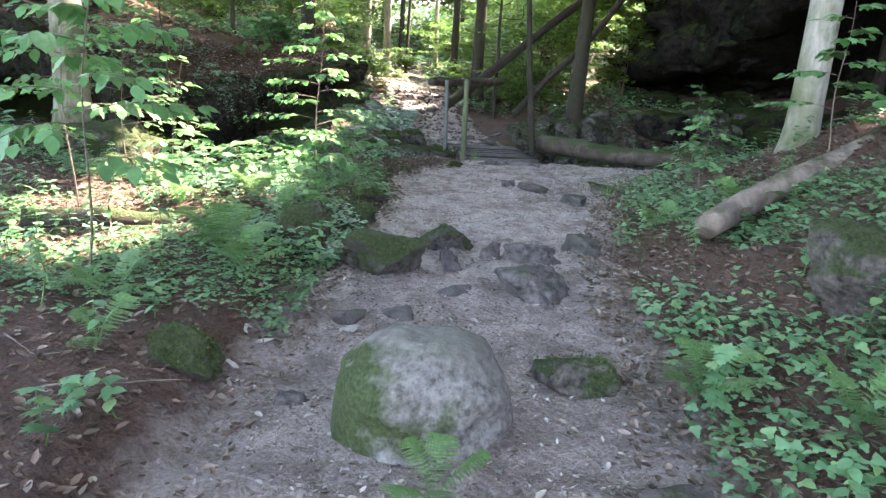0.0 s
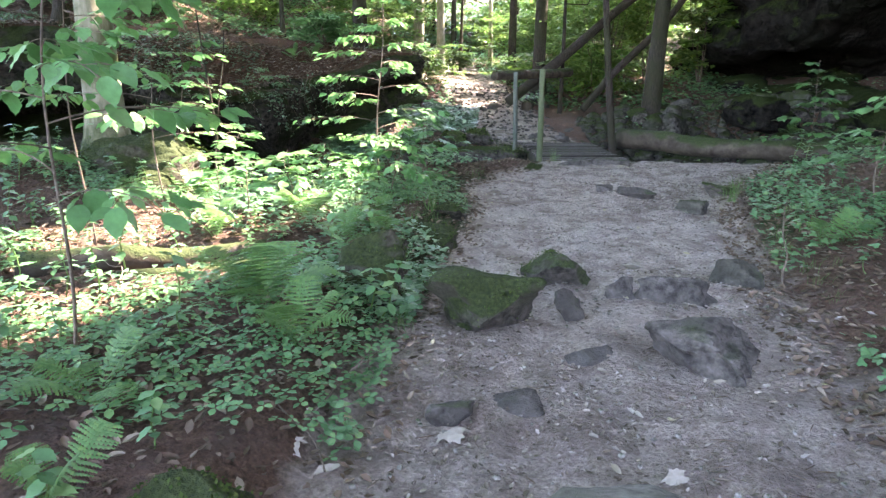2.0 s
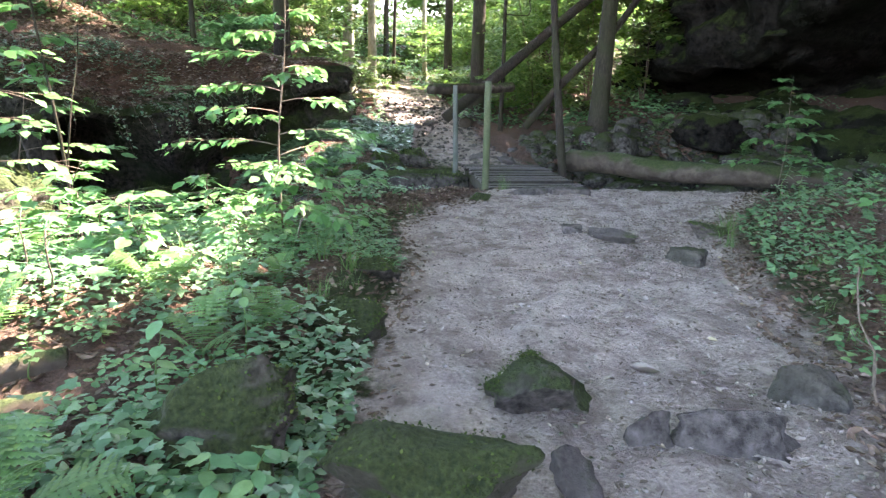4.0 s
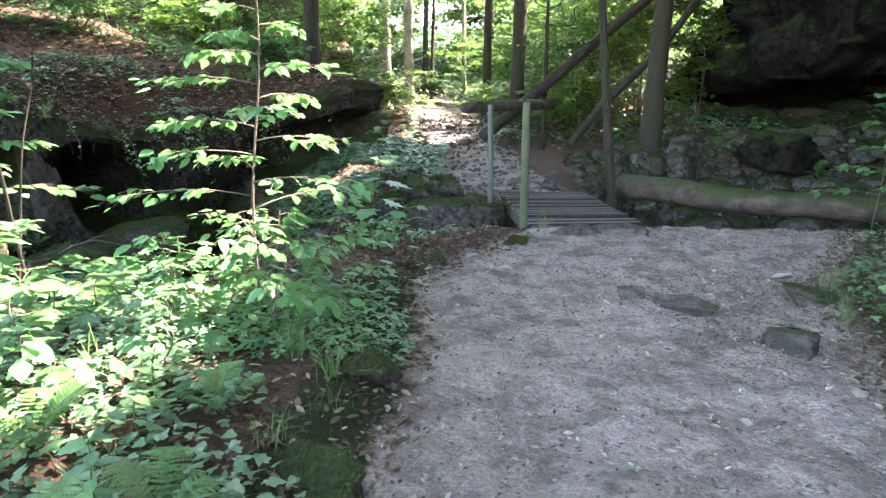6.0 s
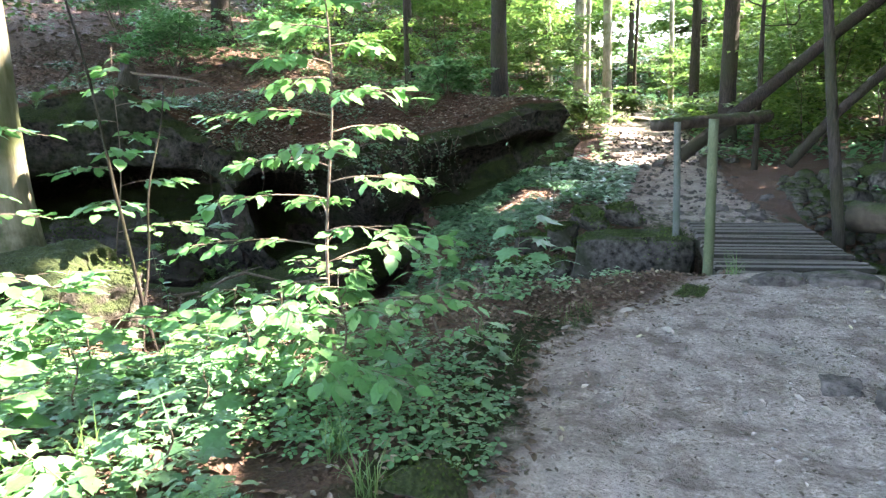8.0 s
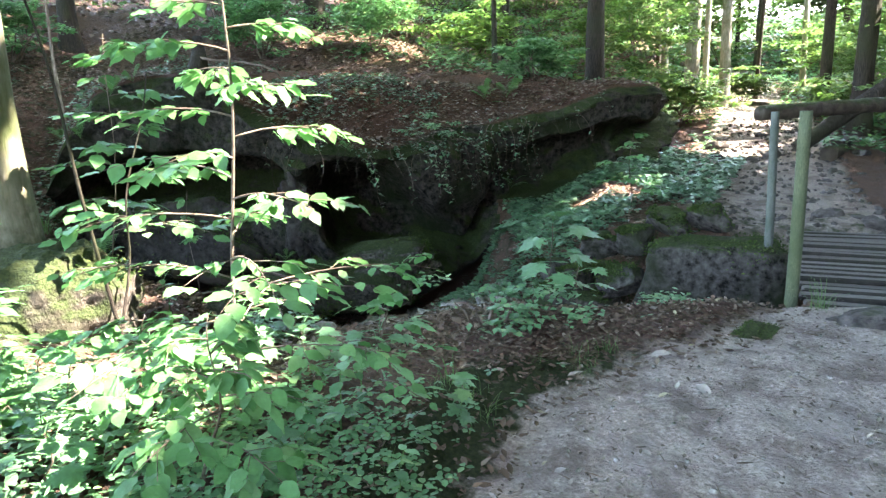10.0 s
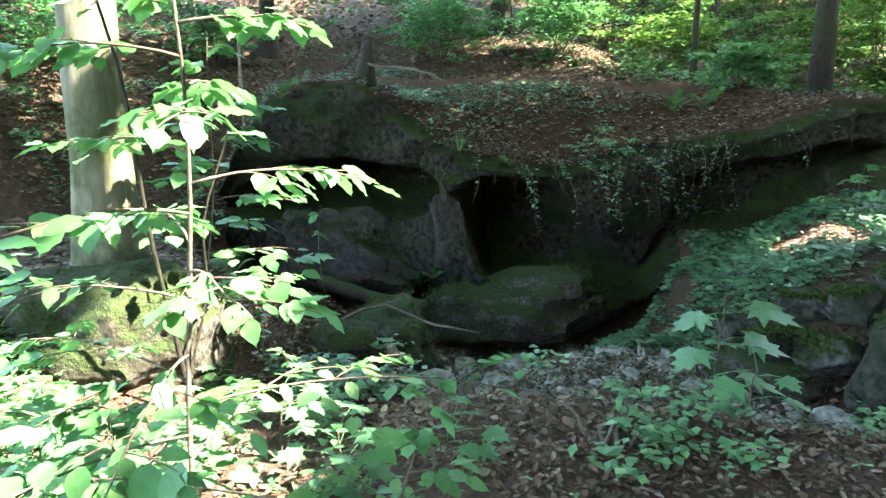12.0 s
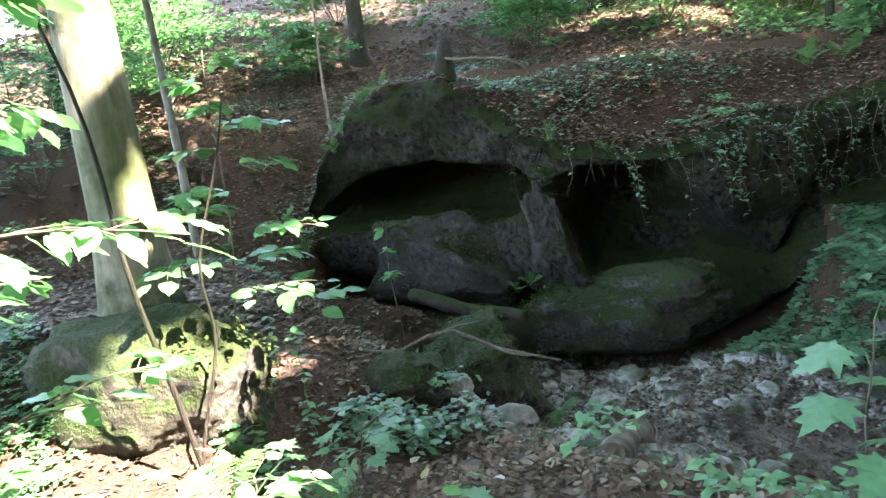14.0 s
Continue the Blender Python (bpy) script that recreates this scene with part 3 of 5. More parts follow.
def cliff_sheet(name, rows, samples, profile, material, seed, rough=0.16, crest=None):
    """A rock face swept along a lip line, with its overhang, hollow and ledge."""
    a = np.array(rows, float)
    seg = np.concatenate([[0], np.cumsum(np.hypot(np.diff(a[:, 0]), np.diff(a[:, 1])))])
    s = np.linspace(0, seg[-1], samples)
    cols = [np.interp(s, seg, a[:, k]) for k in range(a.shape[1])]
    ker = np.ones(7) / 7
    sm = [np.convolve(np.pad(c, 3, mode="edge"), ker, "valid") for c in cols]
    tx, ty = np.gradient(sm[0]), np.gradient(sm[1])
    ker2 = np.ones(31) / 31
    tx, ty = (np.convolve(np.pad(c, 15, mode="edge"), ker2, "valid") for c in (tx, ty))
    ln = np.hypot(tx, ty)
    nx, ny = ty / ln, -tx / ln           # outwards, to the right of the line
    prof = profile(sm)                   # samples x m x 2 : out, z
    m0 = prof.shape[1]
    u = np.linspace(0, m0 - 1, 110)
    k = np.clip(np.floor(u).astype(int), 0, m0 - 2)
    t = u - k
    p = prof[:, k] * (1 - t)[None, :, None] + prof[:, k + 1] * t[None, :, None]
    p = (np.roll(p, 1, 1) + 2 * p + np.roll(p, -1, 1))[:, 1:-1] / 4
    X = sm[0][:, None] + nx[:, None] * p[..., 0]
    Y = sm[1][:, None] + ny[:, None] * p[..., 0]
    Z = p[..., 1].copy()
    f1 = fractal(X * 1.3, Y * 1.3, Z * 2.4, seed, 6) + .25 * np.abs(vnoise(X * .6, Y * .6, Z * 5.0, seed + 9))
    f2 = fractal(X * 1.3, Y * 1.3, Z * 2.0, seed + 40, 5)
    X, Y = X + nx[:, None] * f1 * rough + 0.3 * rough * f2, Y + ny[:, None] * f1 * rough
    Z = Z + f2 * rough * 0.5
    if crest:
        k = int(X.shape[1] * .25)
        d, w = along(LIP, X[:, :k], Y[:, :k])
        top = crest(X[:, :k], Y[:, :k], d, w) + .04
        Z[:, :k] = np.where(d > .45, top, np.minimum(Z[:, :k], top))
        Z[:, :3] -= np.array([.6, .4, .15])
    r, c = X.shape
    i, j = np.meshgrid(np.arange(r - 1), np.arange(c - 1), indexing="ij")
    q = np.stack([i * c + j, i * c + j + 1, (i + 1) * c + j + 1, (i + 1) * c + j], -1).reshape(-1, 4)
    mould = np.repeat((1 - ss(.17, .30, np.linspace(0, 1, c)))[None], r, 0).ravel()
    return part(name, mesh_of(name, np.stack([X, Y, Z], -1).reshape(-1, 3), q, material, attrs={"mould": mould}))


def west_profile(c):
    top, roof, cave, ledge, outw, foot = c[2:8]
    o = np.ones_like(top)
    b = c[8] + 1.7
    rise = lambda d: top + (1.15 - top) * ss(0.25, 1.5, d) + .27 * d
    rows = [(-b - .2, rise(b) - .5), (-b, rise(b) - .12), (-b * .75, rise(b * .75) - .06), (-b * .45, rise(b * .45) + .02), (-.3 * o, top + .1), (-.12 * o, top), (.05 * o, top - .12), (.0 * o, (top * .6 + roof * .4)), (-.1 * o, roof),
            (-.45 * cave - .1, roof + .02), (-cave - .1, roof - .12), (-cave - .25, (roof + ledge) / 2), (-cave * .85, ledge + .08), (-cave * .4 + outw * .3, ledge), (outw, ledge - .04),
            (outw + .16, ledge * .7 + foot * .3), (outw + .05, ledge * .4 + foot * .6), (outw - .45, ledge * .2 + foot * .8), (outw - .75, foot), (outw - .9, foot - .4)]
    return np.stack([np.stack(r, -1) for r in rows], 1)


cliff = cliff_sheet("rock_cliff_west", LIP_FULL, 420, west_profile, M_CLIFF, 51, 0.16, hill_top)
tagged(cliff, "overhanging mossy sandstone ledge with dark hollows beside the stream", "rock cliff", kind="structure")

EAST = ((6.7, 27, 2.2, .9, .3, .7, .3, .2), (6.3, 22, 4.4, 1.3, .6, .8, .3, .2), (5.9, 18.8, 7.8, 1.6, 2.4, 1.0, .4, .2), (6.7, 16.9, 8.0, 1.65, 3.4, .95, .3, .1),
        (7.3, 15.3, 8.0, 2.6, 4.2, .8, .3, .1), (9.2, 13.0, 8.0, 4.6, 4.6, .9, .3, .1), (10.4, 10.0, 8.0, 4.8, 4.2, 1.2, .2, .3), (11.2, 6.0, 7.0, 4.2, 3.0, 1.8, .2, .6), (12.0, 0.0, 6.0, 3.5, 1.0, 2.0, .2, 1.0))


def east_profile(c):
    top, roof, cave, ledge, outw, foot = c[2:8]
    o = np.ones_like(top)
    rows = [(-4.0 * o, top + .5), (-1.5 * o, top + .3), (-.4 * o, top), (.0 * o, top - .8), (-.15 * o, top * .55 + roof * .45), (.35 * o, top * .3 + roof * .7), (.5 * o, roof + .25), (.25 * o, roof),
            (-cave * .5, roof - .05), (-cave, roof - .3), (-cave - .1, (roof + ledge) / 2 - .2), (-cave * .6, ledge - .1), (outw - .2, ledge), (outw + .15, ledge * .6 + foot * .4), (outw + .25, foot), (outw + .4, foot - .8)]
    return np.stack([np.stack(r, -1) for r in rows], 1)


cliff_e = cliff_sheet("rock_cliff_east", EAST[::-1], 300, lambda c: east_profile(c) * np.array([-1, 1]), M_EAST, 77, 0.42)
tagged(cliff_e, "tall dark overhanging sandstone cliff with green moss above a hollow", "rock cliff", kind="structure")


# ---- stones ----
def stone(name, x, y, size, seed, material, label, turn=0.0, sink=0.25, sub=4, cuts=6, tilt=0.0, flat=None, cat="stone", group="", z=None, boxy=0.72, rough=.13, deep=(.62, .95), foot=.25):
    ob = part(name, stone_mesh(name, size, seed, material, sub, cuts, rough, flat, boxy, deep, foot))
    ob.matrix_world = pose(x, y, land_at(x, y) - size[2] * sink if z is None else z, tilt, tilt * .4, turn)
    return tagged(ob, label, cat, group)


stone("boulder", -.01, 2.2, (.66, .58, .53), 4, M_BOULDER, "large rounded grey boulder with mossy flank in the path", 10, .28, 5, 0, cat="boulder", boxy=.88, rough=.045)
PATH_STONES = (
    (-.92, 4.26, (.54, .44, .36), 11, M_ROCK_MOSSY, "squat moss-grown stone at the edge of the path", 20, .25),
    (-.30, 4.16, (.68, .5, .33), 12, M_ROCK_MOSSY, "angular flat-topped stone with mossy corner on the path", -12, .2),
    (.10, 4.80, (.42, .34, .24), 13, M_ROCK_MOSSY, "low mossy stone with a hollow on the path", 30, .25),
    (.10, 4.25, (.17, .15, .15), 14, M_ROCK_BARE, "small dark stone beside a larger stone", 5, .2),
    (.40, 4.50, (.15, .17, .16), 15, M_ROCK_BARE, "small pointed dark stone on the path", 40, .2),
    (.68, 4.48, (.46, .2, .17), 16, M_ROCK_BARE, "thin ridge of dark stone in the path", -8, .3),
    (.57, 3.74, (.52, .40, .17), 17, M_ROCK_BARE, "wedge of grey stone with a sloping top", -28, .08),
    (1.12, 4.80, (.34, .28, .20), 18, M_ROCK, "low grey stone at the edge of the path", 0, .3),
    (.15, 3.72, (.24, .18, .06), 19, M_ROCK_BARE, "flat stone almost sunk in the trodden earth", 12, .45),
    (-.42, 3.20, (.20, .15, .10), 20, M_ROCK_BARE, "small grey stone in the trodden earth", 0, .35),
    (-.2, 3.28, (.26, .22, .05), 21, M_ROCK_BARE, "flat pale stone almost sunk in the path", 0, .5),
    (-.98, 2.42, (.34, .30, .16), 22, M_ROCK_MOSSY, "low stone with a flat mossy top", 25, .3),
    (.62, 2.58, (.42, .28, .24), 23, M_ROCK_MOSSY, "dark mossy stone beside the path", -5, .3),
    (.74, 1.62, (.30, .24, .16), 24, M_ROCK_BARE, "grey stone at the path edge", 14, .35),
    (-.52, 2.30, (.16, .11, .07), 25, M_ROCK_BARE, "small dark stone by the boulder", 5, .3),
    
    (1.08, 7.38, (.46, .26, .11), 27, M_ROCK_BARE, "row of low dark stones breaking the path", -14, .1),
    (.82, 7.6, (.2, .15, .07), 28, M_ROCK_BARE, "low dark stone in the path", 9, .1),
    (1.9, 7.6, (.38, .30, .18), 29, M_ROCK_MOSSY, "mossy stone at the edge of the path", 0, .35),
    (1.86, 2.7, (.6, .54, .58), 30, M_ROCK_MOSSY, "tall dark moss-covered rock on the slope", 15, .4),
    (-.62, 6.35, (.36, .30, .22), 31, M_ROCK_MOSSY, "small moss cushion over a stone beside the path", 0, .4),
    (-.68, 5.45, (.40, .34, .20), 32, M_ROCK_MOSSY, "low moss-covered stone beside the path", 0, .5),
    (.22, 9.2, (.30, .20, .10), 33, M_ROCK_MOSSY, "flat mossy stone before the bridge", 0, .35),
)
for x, y, size, seed, m, label, turn, sink in PATH_STONES:
    stone("stone", x, y, (size[0] * .84, size[1] * .84, size[2]), seed, m, label, turn, sink * .9, 5 if size[0] > .3 else 4, 9, tilt=7, boxy=.62, rough=.13, deep=(.42, .82))

stone("stone", 1.46, 6.85, (.27, .19, .15), 26, M_ROCK, "dark squared block of stone lying in the path", -14, .3, 5, 6, boxy=.45, rough=.10, deep=(.6, .95))
# the moss mound under the beech and the mossy block by the stream
stone("mossy_boulder", -3.82, 7.5, (1.3, 1.05, .98), 41, M_ROCK_MOSSY, "large sloping moss-covered boulder at the foot of the beech", 35, .45, 6, 4, tilt=-8, cat="boulder", z=-.52)
stone("mossy_boulder", -4.38, 10.05, (1.2, 1.0, 1.0), 42, M_ROCK_MOSSY, "pointed moss-covered block with ivy beside the stream", -30, .38, 6, 6, cat="boulder", z=-1.36)
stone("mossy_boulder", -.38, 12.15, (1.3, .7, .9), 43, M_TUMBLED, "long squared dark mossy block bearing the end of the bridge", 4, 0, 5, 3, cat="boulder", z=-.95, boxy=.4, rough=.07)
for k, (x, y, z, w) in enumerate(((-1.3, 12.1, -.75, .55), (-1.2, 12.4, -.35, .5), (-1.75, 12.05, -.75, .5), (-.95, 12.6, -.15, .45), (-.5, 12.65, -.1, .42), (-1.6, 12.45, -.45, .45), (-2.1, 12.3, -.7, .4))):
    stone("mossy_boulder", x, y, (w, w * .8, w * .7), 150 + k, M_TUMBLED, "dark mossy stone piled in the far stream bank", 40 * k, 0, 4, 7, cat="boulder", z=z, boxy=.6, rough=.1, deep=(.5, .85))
stone("mossy_boulder", -1.75, 12.15, (.95, .5, .5), 44, M_ROCK_MOSSY, "dark mossy slab in the far stream bank", -8, .1, 4, 7, cat="boulder")
stone("mossy_boulder", 1.95, 10.75, (.55, .45, .40), 45, M_ROCK_MOSSY, "mossy stone beside the bridge deck", 12, .1, 4, 6, cat="boulder")
stone("mossy_boulder", 1.9, 12.1, (.6, .5, .45), 46, M_ROCK_MOSSY, "mossy stone at the far end of the bridge", -20, .1, 4, 6, cat="boulder")
stone("mossy_boulder", -5.4, 12.8, (2.9, 1.45, 1.1), 141, M_ROCK_MOSSY, "broad mossy block jutting out under the overhang", 49, 0, 6, 9, cat="boulder", z=-1.66, rough=.15, boxy=.55, deep=(.55, .9), foot=-.28)
stone("rock_pillar", -5.93, 12.33, (.40, .36, 1.25), 143, M_SLAB, "narrow shade-dark sandstone pillar between two hollows", 30, 0, 5, 8, cat="rock", z=-.82, boxy=.55, rough=.22)
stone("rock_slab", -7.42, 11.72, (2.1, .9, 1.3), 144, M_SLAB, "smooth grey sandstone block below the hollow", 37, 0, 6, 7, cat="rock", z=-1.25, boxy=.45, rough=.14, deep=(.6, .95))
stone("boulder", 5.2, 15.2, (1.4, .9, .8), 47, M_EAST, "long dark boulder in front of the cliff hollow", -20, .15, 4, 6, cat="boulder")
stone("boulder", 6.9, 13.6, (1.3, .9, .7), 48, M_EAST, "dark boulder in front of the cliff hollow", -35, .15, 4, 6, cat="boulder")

stone("mossy_stone", -3.5, 8.95, (.55, .45, .4), 145, M_ROCK_MOSSY, "moss-grown stone half hidden by ivy above the stream", 0, .2, 4, 8)
def moss_growth(ob, n, size, seed, least=.25):
    """Shoots of moss and small leaves standing off the upper faces of a rock, as one part of it."""
    me = ob.data
    v = np.array([q.co[:] for q in me.vertices])
    nrm = np.array([q.normal[:] for q in me.vertices])
    up = nrm @ np.array(ob.matrix_world.to_3x3().inverted().transposed() @ Vector((0, 0, 1)))
    r = np.random.default_rng(seed)
    patch = vnoise(v[:, 0] * 3, v[:, 1] * 3, v[:, 2] * 3, seed)
    ok = np.nonzero((up > least) & (patch > -.25))[0]
    if len(ok) < 4:
        return
    k = r.choice(ok, n)
    pos = v[k] + r.normal(size=(n, 3)) * .03 * np.abs(v).max() + nrm[k] * .004
    p_ = part("moss", mesh_of("moss", *strewn(SIMPLE, pos, euler_mats(r.uniform(-.2, 1.2, n), r.uniform(-.6, .6, n), r.uniform(0, 6.28, n)), size * r.uniform(.5, 1.4, n)), M_MOSS, smooth=False), None, ob)
    tagged(p_, "soft green moss shoots", kind="stuff")


bpy.context.view_layer.update()
for k, ob in enumerate([o for o in scene.objects if o.name.startswith(("mossy_boulder", "rock_slab"))]):
    big = ob.dimensions.x > 1.9
    moss_growth(ob, 4500 if big else 1600, .034 if big else .026, 160 + k, -.45 if big else .25)
for k, ob in enumerate([o for o in scene.objects if o.name.startswith(("stone", "boulder", "mossy_stone")) and o.data.materials[0] == M_ROCK_MOSSY]):
    moss_growth(ob, 420, .013, 190 + k, .1)
# loose stones of the stream bed and the rocky slopes, a few shapes shared
SHAPES = [stone_mesh("stone", (1.0, rng.uniform(.65, .95), rng.uniform(.5, .75)), 100 + k, M_ROCK_STREAM, 2 if k < 6 else 3, 6) for k in range(10)]


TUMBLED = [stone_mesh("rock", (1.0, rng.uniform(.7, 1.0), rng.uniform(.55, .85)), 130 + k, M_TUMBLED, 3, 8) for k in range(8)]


def loose(x, y, size, label, group, shapes, name):
    ob = part(name, shapes[int(rng.integers(len(shapes)))])
    ob.matrix_world = pose(x, y, land_at(x, y) - size * .2, *rng.uniform(-16, 16, 2), rng.uniform(0, 360)) @ Matrix.Scale(size, 4)
    return tagged(ob, label, name, group)


def in_sand(x, y):
    return (x + 2.1) ** 2 / .5 + (y - 11.3) ** 2 / .22 < 1.0


done = 0
while done < 190:
    x = rng.uniform(-5.4, -1.0)
    y = rng.uniform(np.interp(x, *NEAR_BANK) + 1.0, np.interp(x, *FAR_BANK) + .1)
    if in_sand(x, y):
        continue
    done += 1
    loose(x, y, float(rng.choice([.13, .17, .22, .28, .36], p=[.3, .28, .22, .14, .06])), "grey stone lying in the dry stream bed", "stream stones", SHAPES, "stone")
for _ in range(296):
    x = rng.uniform(1.9, 7.4)
    y = rng.uniform(np.interp(x, *NEAR_BANK) + .8, 17.2 - .12 * x)
    loose(x, y, float(rng.choice([.24, .32, .42, .55, .75], p=[.22, .28, .26, .17, .07])), "dark mossy rock tumbled below the cliff", "tumbled rocks", TUMBLED, "rock")
PATH_SHAPES = [stone_mesh("path_rock", (1.0, rng.uniform(.7, 1.0), rng.uniform(.4, .6)), 120 + k, M_ROCK_BARE, 3, 8) for k in range(5)]
for _ in range(40):
    y = rng.uniform(12.6, 21)
    x = np.interp(y, [12, 15.5, 17, 20, 25], [.5, -.3, -.3, -.5, -1]) + rng.uniform(-1.3, 1.7)
    loose(x, y, float(rng.choice([.14, .2, .3, .42], p=[.4, .35, .18, .07])), "dark rock in the climbing path", "path rocks", PATH_SHAPES, "path_rock")
# gravel between them, too small to count
PEBBLE = np.array([(.5, 0, .1), (.1, .45, .12), (-.45, .2, .08), (-.3, -.4, .1), (.25, -.4, .06), (.05, .02, .42), (0, 0, -.2)]), np.array([(0, 1, 5), (1, 2, 5), (2, 3, 5), (3, 4, 5), (4, 0, 5), (1, 0, 6), (2, 1, 6), (3, 2, 6), (4, 3, 6), (0, 4, 6)])


def gravel(x0, x1, y0, y1, n, size, allow, label, seed, material):
    r = np.random.default_rng(seed)
    x, y = r.uniform(x0, x1, n), r.uniform(y0, y1, n)
    k = allow(x, y)
    x, y = x[k], y[k]
    n = len(x)
    m = euler_mats(r.uniform(-.6, .6, n), r.uniform(-.6, .6, n), r.uniform(0, 6.28, n))
    ob = part("gravel", mesh_of("gravel", *strewn(PEBBLE, np.stack([x, y, land(x, y) + .004], -1), m, size * r.uniform(.4, 1.6, n) ** 1.5), material, smooth=False))
    return tagged(ob, label, "gravel", kind="stuff")


gravel(-5.8, -.8, 9.2, 13.2, 5200, .075, lambda x, y: (y > np.interp(x, *NEAR_BANK) + .9) & (y < np.interp(x, *FAR_BANK) + .3) & (~in_sand(x, y)), "coarse grey gravel of the dry stream bed", 5, M_ROCK_STREAM)
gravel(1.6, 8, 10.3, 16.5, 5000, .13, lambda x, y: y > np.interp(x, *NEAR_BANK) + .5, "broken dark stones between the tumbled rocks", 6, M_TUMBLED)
gravel(-1.0, 3.2, .6, 10, 2600, .016, lambda x, y: (x > np.interp(y, *PATH_LEFT)) & (x < np.interp(y, *PATH_RIGHT)), "small grit on the trodden path", 7, M_ROCK_STREAM)
gravel(-1.6, 1.4, 12.6, 24, 1300, .06, lambda x, y: np.abs(x - np.interp(y, [12, 15.5, 17, 20, 25], [.5, -.3, -.3, -.5, -1])) < 1.2, "broken stones on the climbing path", 8, M_ROCK_BARE)

# ---- the footbridge ----
def box_bm(sx, sy, sz, bevel=0.008):
    bm = bmesh.new()
    bmesh.ops.create_cube(bm, size=1.0, matrix=Matrix.Diagonal((sx, sy, sz, 1)))
    bmesh.ops.bevel(bm, geom=bm.edges[:], offset=bevel, segments=1, affect="EDGES")
    return bm


bridge = new("footbridge")
bridge.matrix_world = pose(.93, 11.35, 0, 0, 0, 4.6)
tagged(bridge, "small wooden plank footbridge across the stream gully", "bridge")
for sx in (-.45, .45):
    b = part("beam", box_bm(.14, 3.0, .2), M_BEAM, bridge)
    b.location = (sx, 0, -.165)
plank_me = [bpy.data.meshes.new("plank") for _ in range(3)]
for k, me in enumerate(plank_me):
    bm = box_bm(1.18 + .01 * k, .116, .04, .012)
    for v in bm.verts:
        v.co.z += .004 * math.sin(v.co.x * 5 + k)
    bm.normal_update()
    # side faces take the dark gap-shadow material
    for f in bm.faces:
        f.material_index = 1 if abs(f.normal.y) > .6 else 0
    bm.to_mesh(me)
    bm.free()
    me.materials.append(M_PLANK)
    me.materials.append(M_EDGE)
for k in range(17):
    p = part("plank", plank_me[k % 3], None, bridge)
    p.location = (rng.uniform(-.012, .012), -1.38 + k * .1705, -.04 + rng.uniform(-.011, .011))
    p.rotation_euler = (0, rng.uniform(-.012, .012), rng.uniform(-.02, .02))
    p.rotation_euler[0] = rng.uniform(-.06, .06)


def post(name, x, y, z0, z1, r, material, label, lean):
    t = np.linspace(0, 1, 9)
    pts = np.stack([np.zeros(9) + .006 * np.sin(t * 5), np.zeros(9), t * (z1 - z0)], -1)
    ob = part(name, mesh_of(name, *tube(pts, np.full(9, r) * (1 - .1 * t), 10, .06, 3), material))
    ob.matrix_world = pose(x, y, z0, 0, lean, 0)
    return tagged(ob, label, "post")


post("wooden_post", .36, 10.17, -.35, 1.19, .043, M_POST, "upright greenish wooden handrail post without a rail", .6)
post("wooden_post", .10, 12.05, -.45, 1.15, .040, M_POST_GREY, "upright grey weathered handrail post at the bridge", -.4)
for k, (x, y, w) in enumerate(((.76, 9.70, .50), (1.25, 9.77, .50))):
    stone("step_stone", x, y, (w, .30, .20), 180 + k, M_ROCK_BARE, "flat dark stone step before the bridge", 6 + 3 * k, 0, 5, 3, group="step stones", z=-.135, boxy=.34, rough=.05)


# ---- logs ----
def log(name, a, b, r0, r1, material, label, seed, sway=.05, sides=16, n=26, cat="log"):
    pts = bent((0, 0, 0), np.subtract(b, a), n, sway, seed)
    ob = part(name, mesh_of(name, *tube(pts, np.linspace(r0, r1, n), sides, .12, seed), material))
    ob.location = a
    return tagged(ob, label, cat)


log("fallen_log", (2.0, 13.0, .02), (4.85, 10.35, .08), .17, .14, M_LOG, "long fallen log with moss along its top beside the stream", 3)
log("fallen_log", (1.76, 4.15, .38), (4.3, 5.75, 1.2), .085, .105, M_FALLEN, "bare fallen trunk lying up the slope", 5, .03)
log("fallen_log", (-2.75, 4.25, .16), (-1.6, 4.78, .14), .075, .06, M_LOG, "rotting branch lying in the undergrowth", 7, .03)
log("fallen_log", (-2.9, 3.95, .10), (-1.5, 4.48, .13), .05, .045, M_LOG, "rotting branch lying in the undergrowth", 8, .03)
log("fallen_log", (-.25, 14.6, 1.08), (1.45, 16.6, 1.14), .09, .10, M_LOG, "dark log lying across at hip height behind the bridge", 9, .03)
log("fallen_log", (.55, 17.6, .35), (.95, 20.5, .2), .13, .13, M_LOG, "short moss-grown log beside the climbing path", 10, .03)
log("leaning_log", (.1, 17.3, .45), (4.8, 19.5, 4.3), .12, .10, M_BARK, "dark dead trunk leaning across between the trees", 11, .08, cat="log")
log("leaning_log", (1.85, 17.1, .3), (5.6, 18.2, 4.6), .085, .075, M_BARK, "dark dead trunk leaning against the cliff", 12, .08)
log("fallen_log", (-2.98, 10.42, land_at(-2.98, 10.42) + .10), (-2.2, 9.35, land_at(-2.2, 9.35) + .05), .095, .085, M_FALLEN, "short brown log lying in the stream stones", 13, .02)
log("fallen_log", (-6.9, 10.9, -.72), (-5.6, 11.6, -.95), .09, .07, M_LOG, "dark log jammed under the overhang", 14, .04)
log("stump", (-7.5, 12.15, 1.6), (-7.58, 12.28, 2.42), .2, .07, M_BARK, "dark broken stump on top of the rock", 15, .04, 12, 10, "stump")

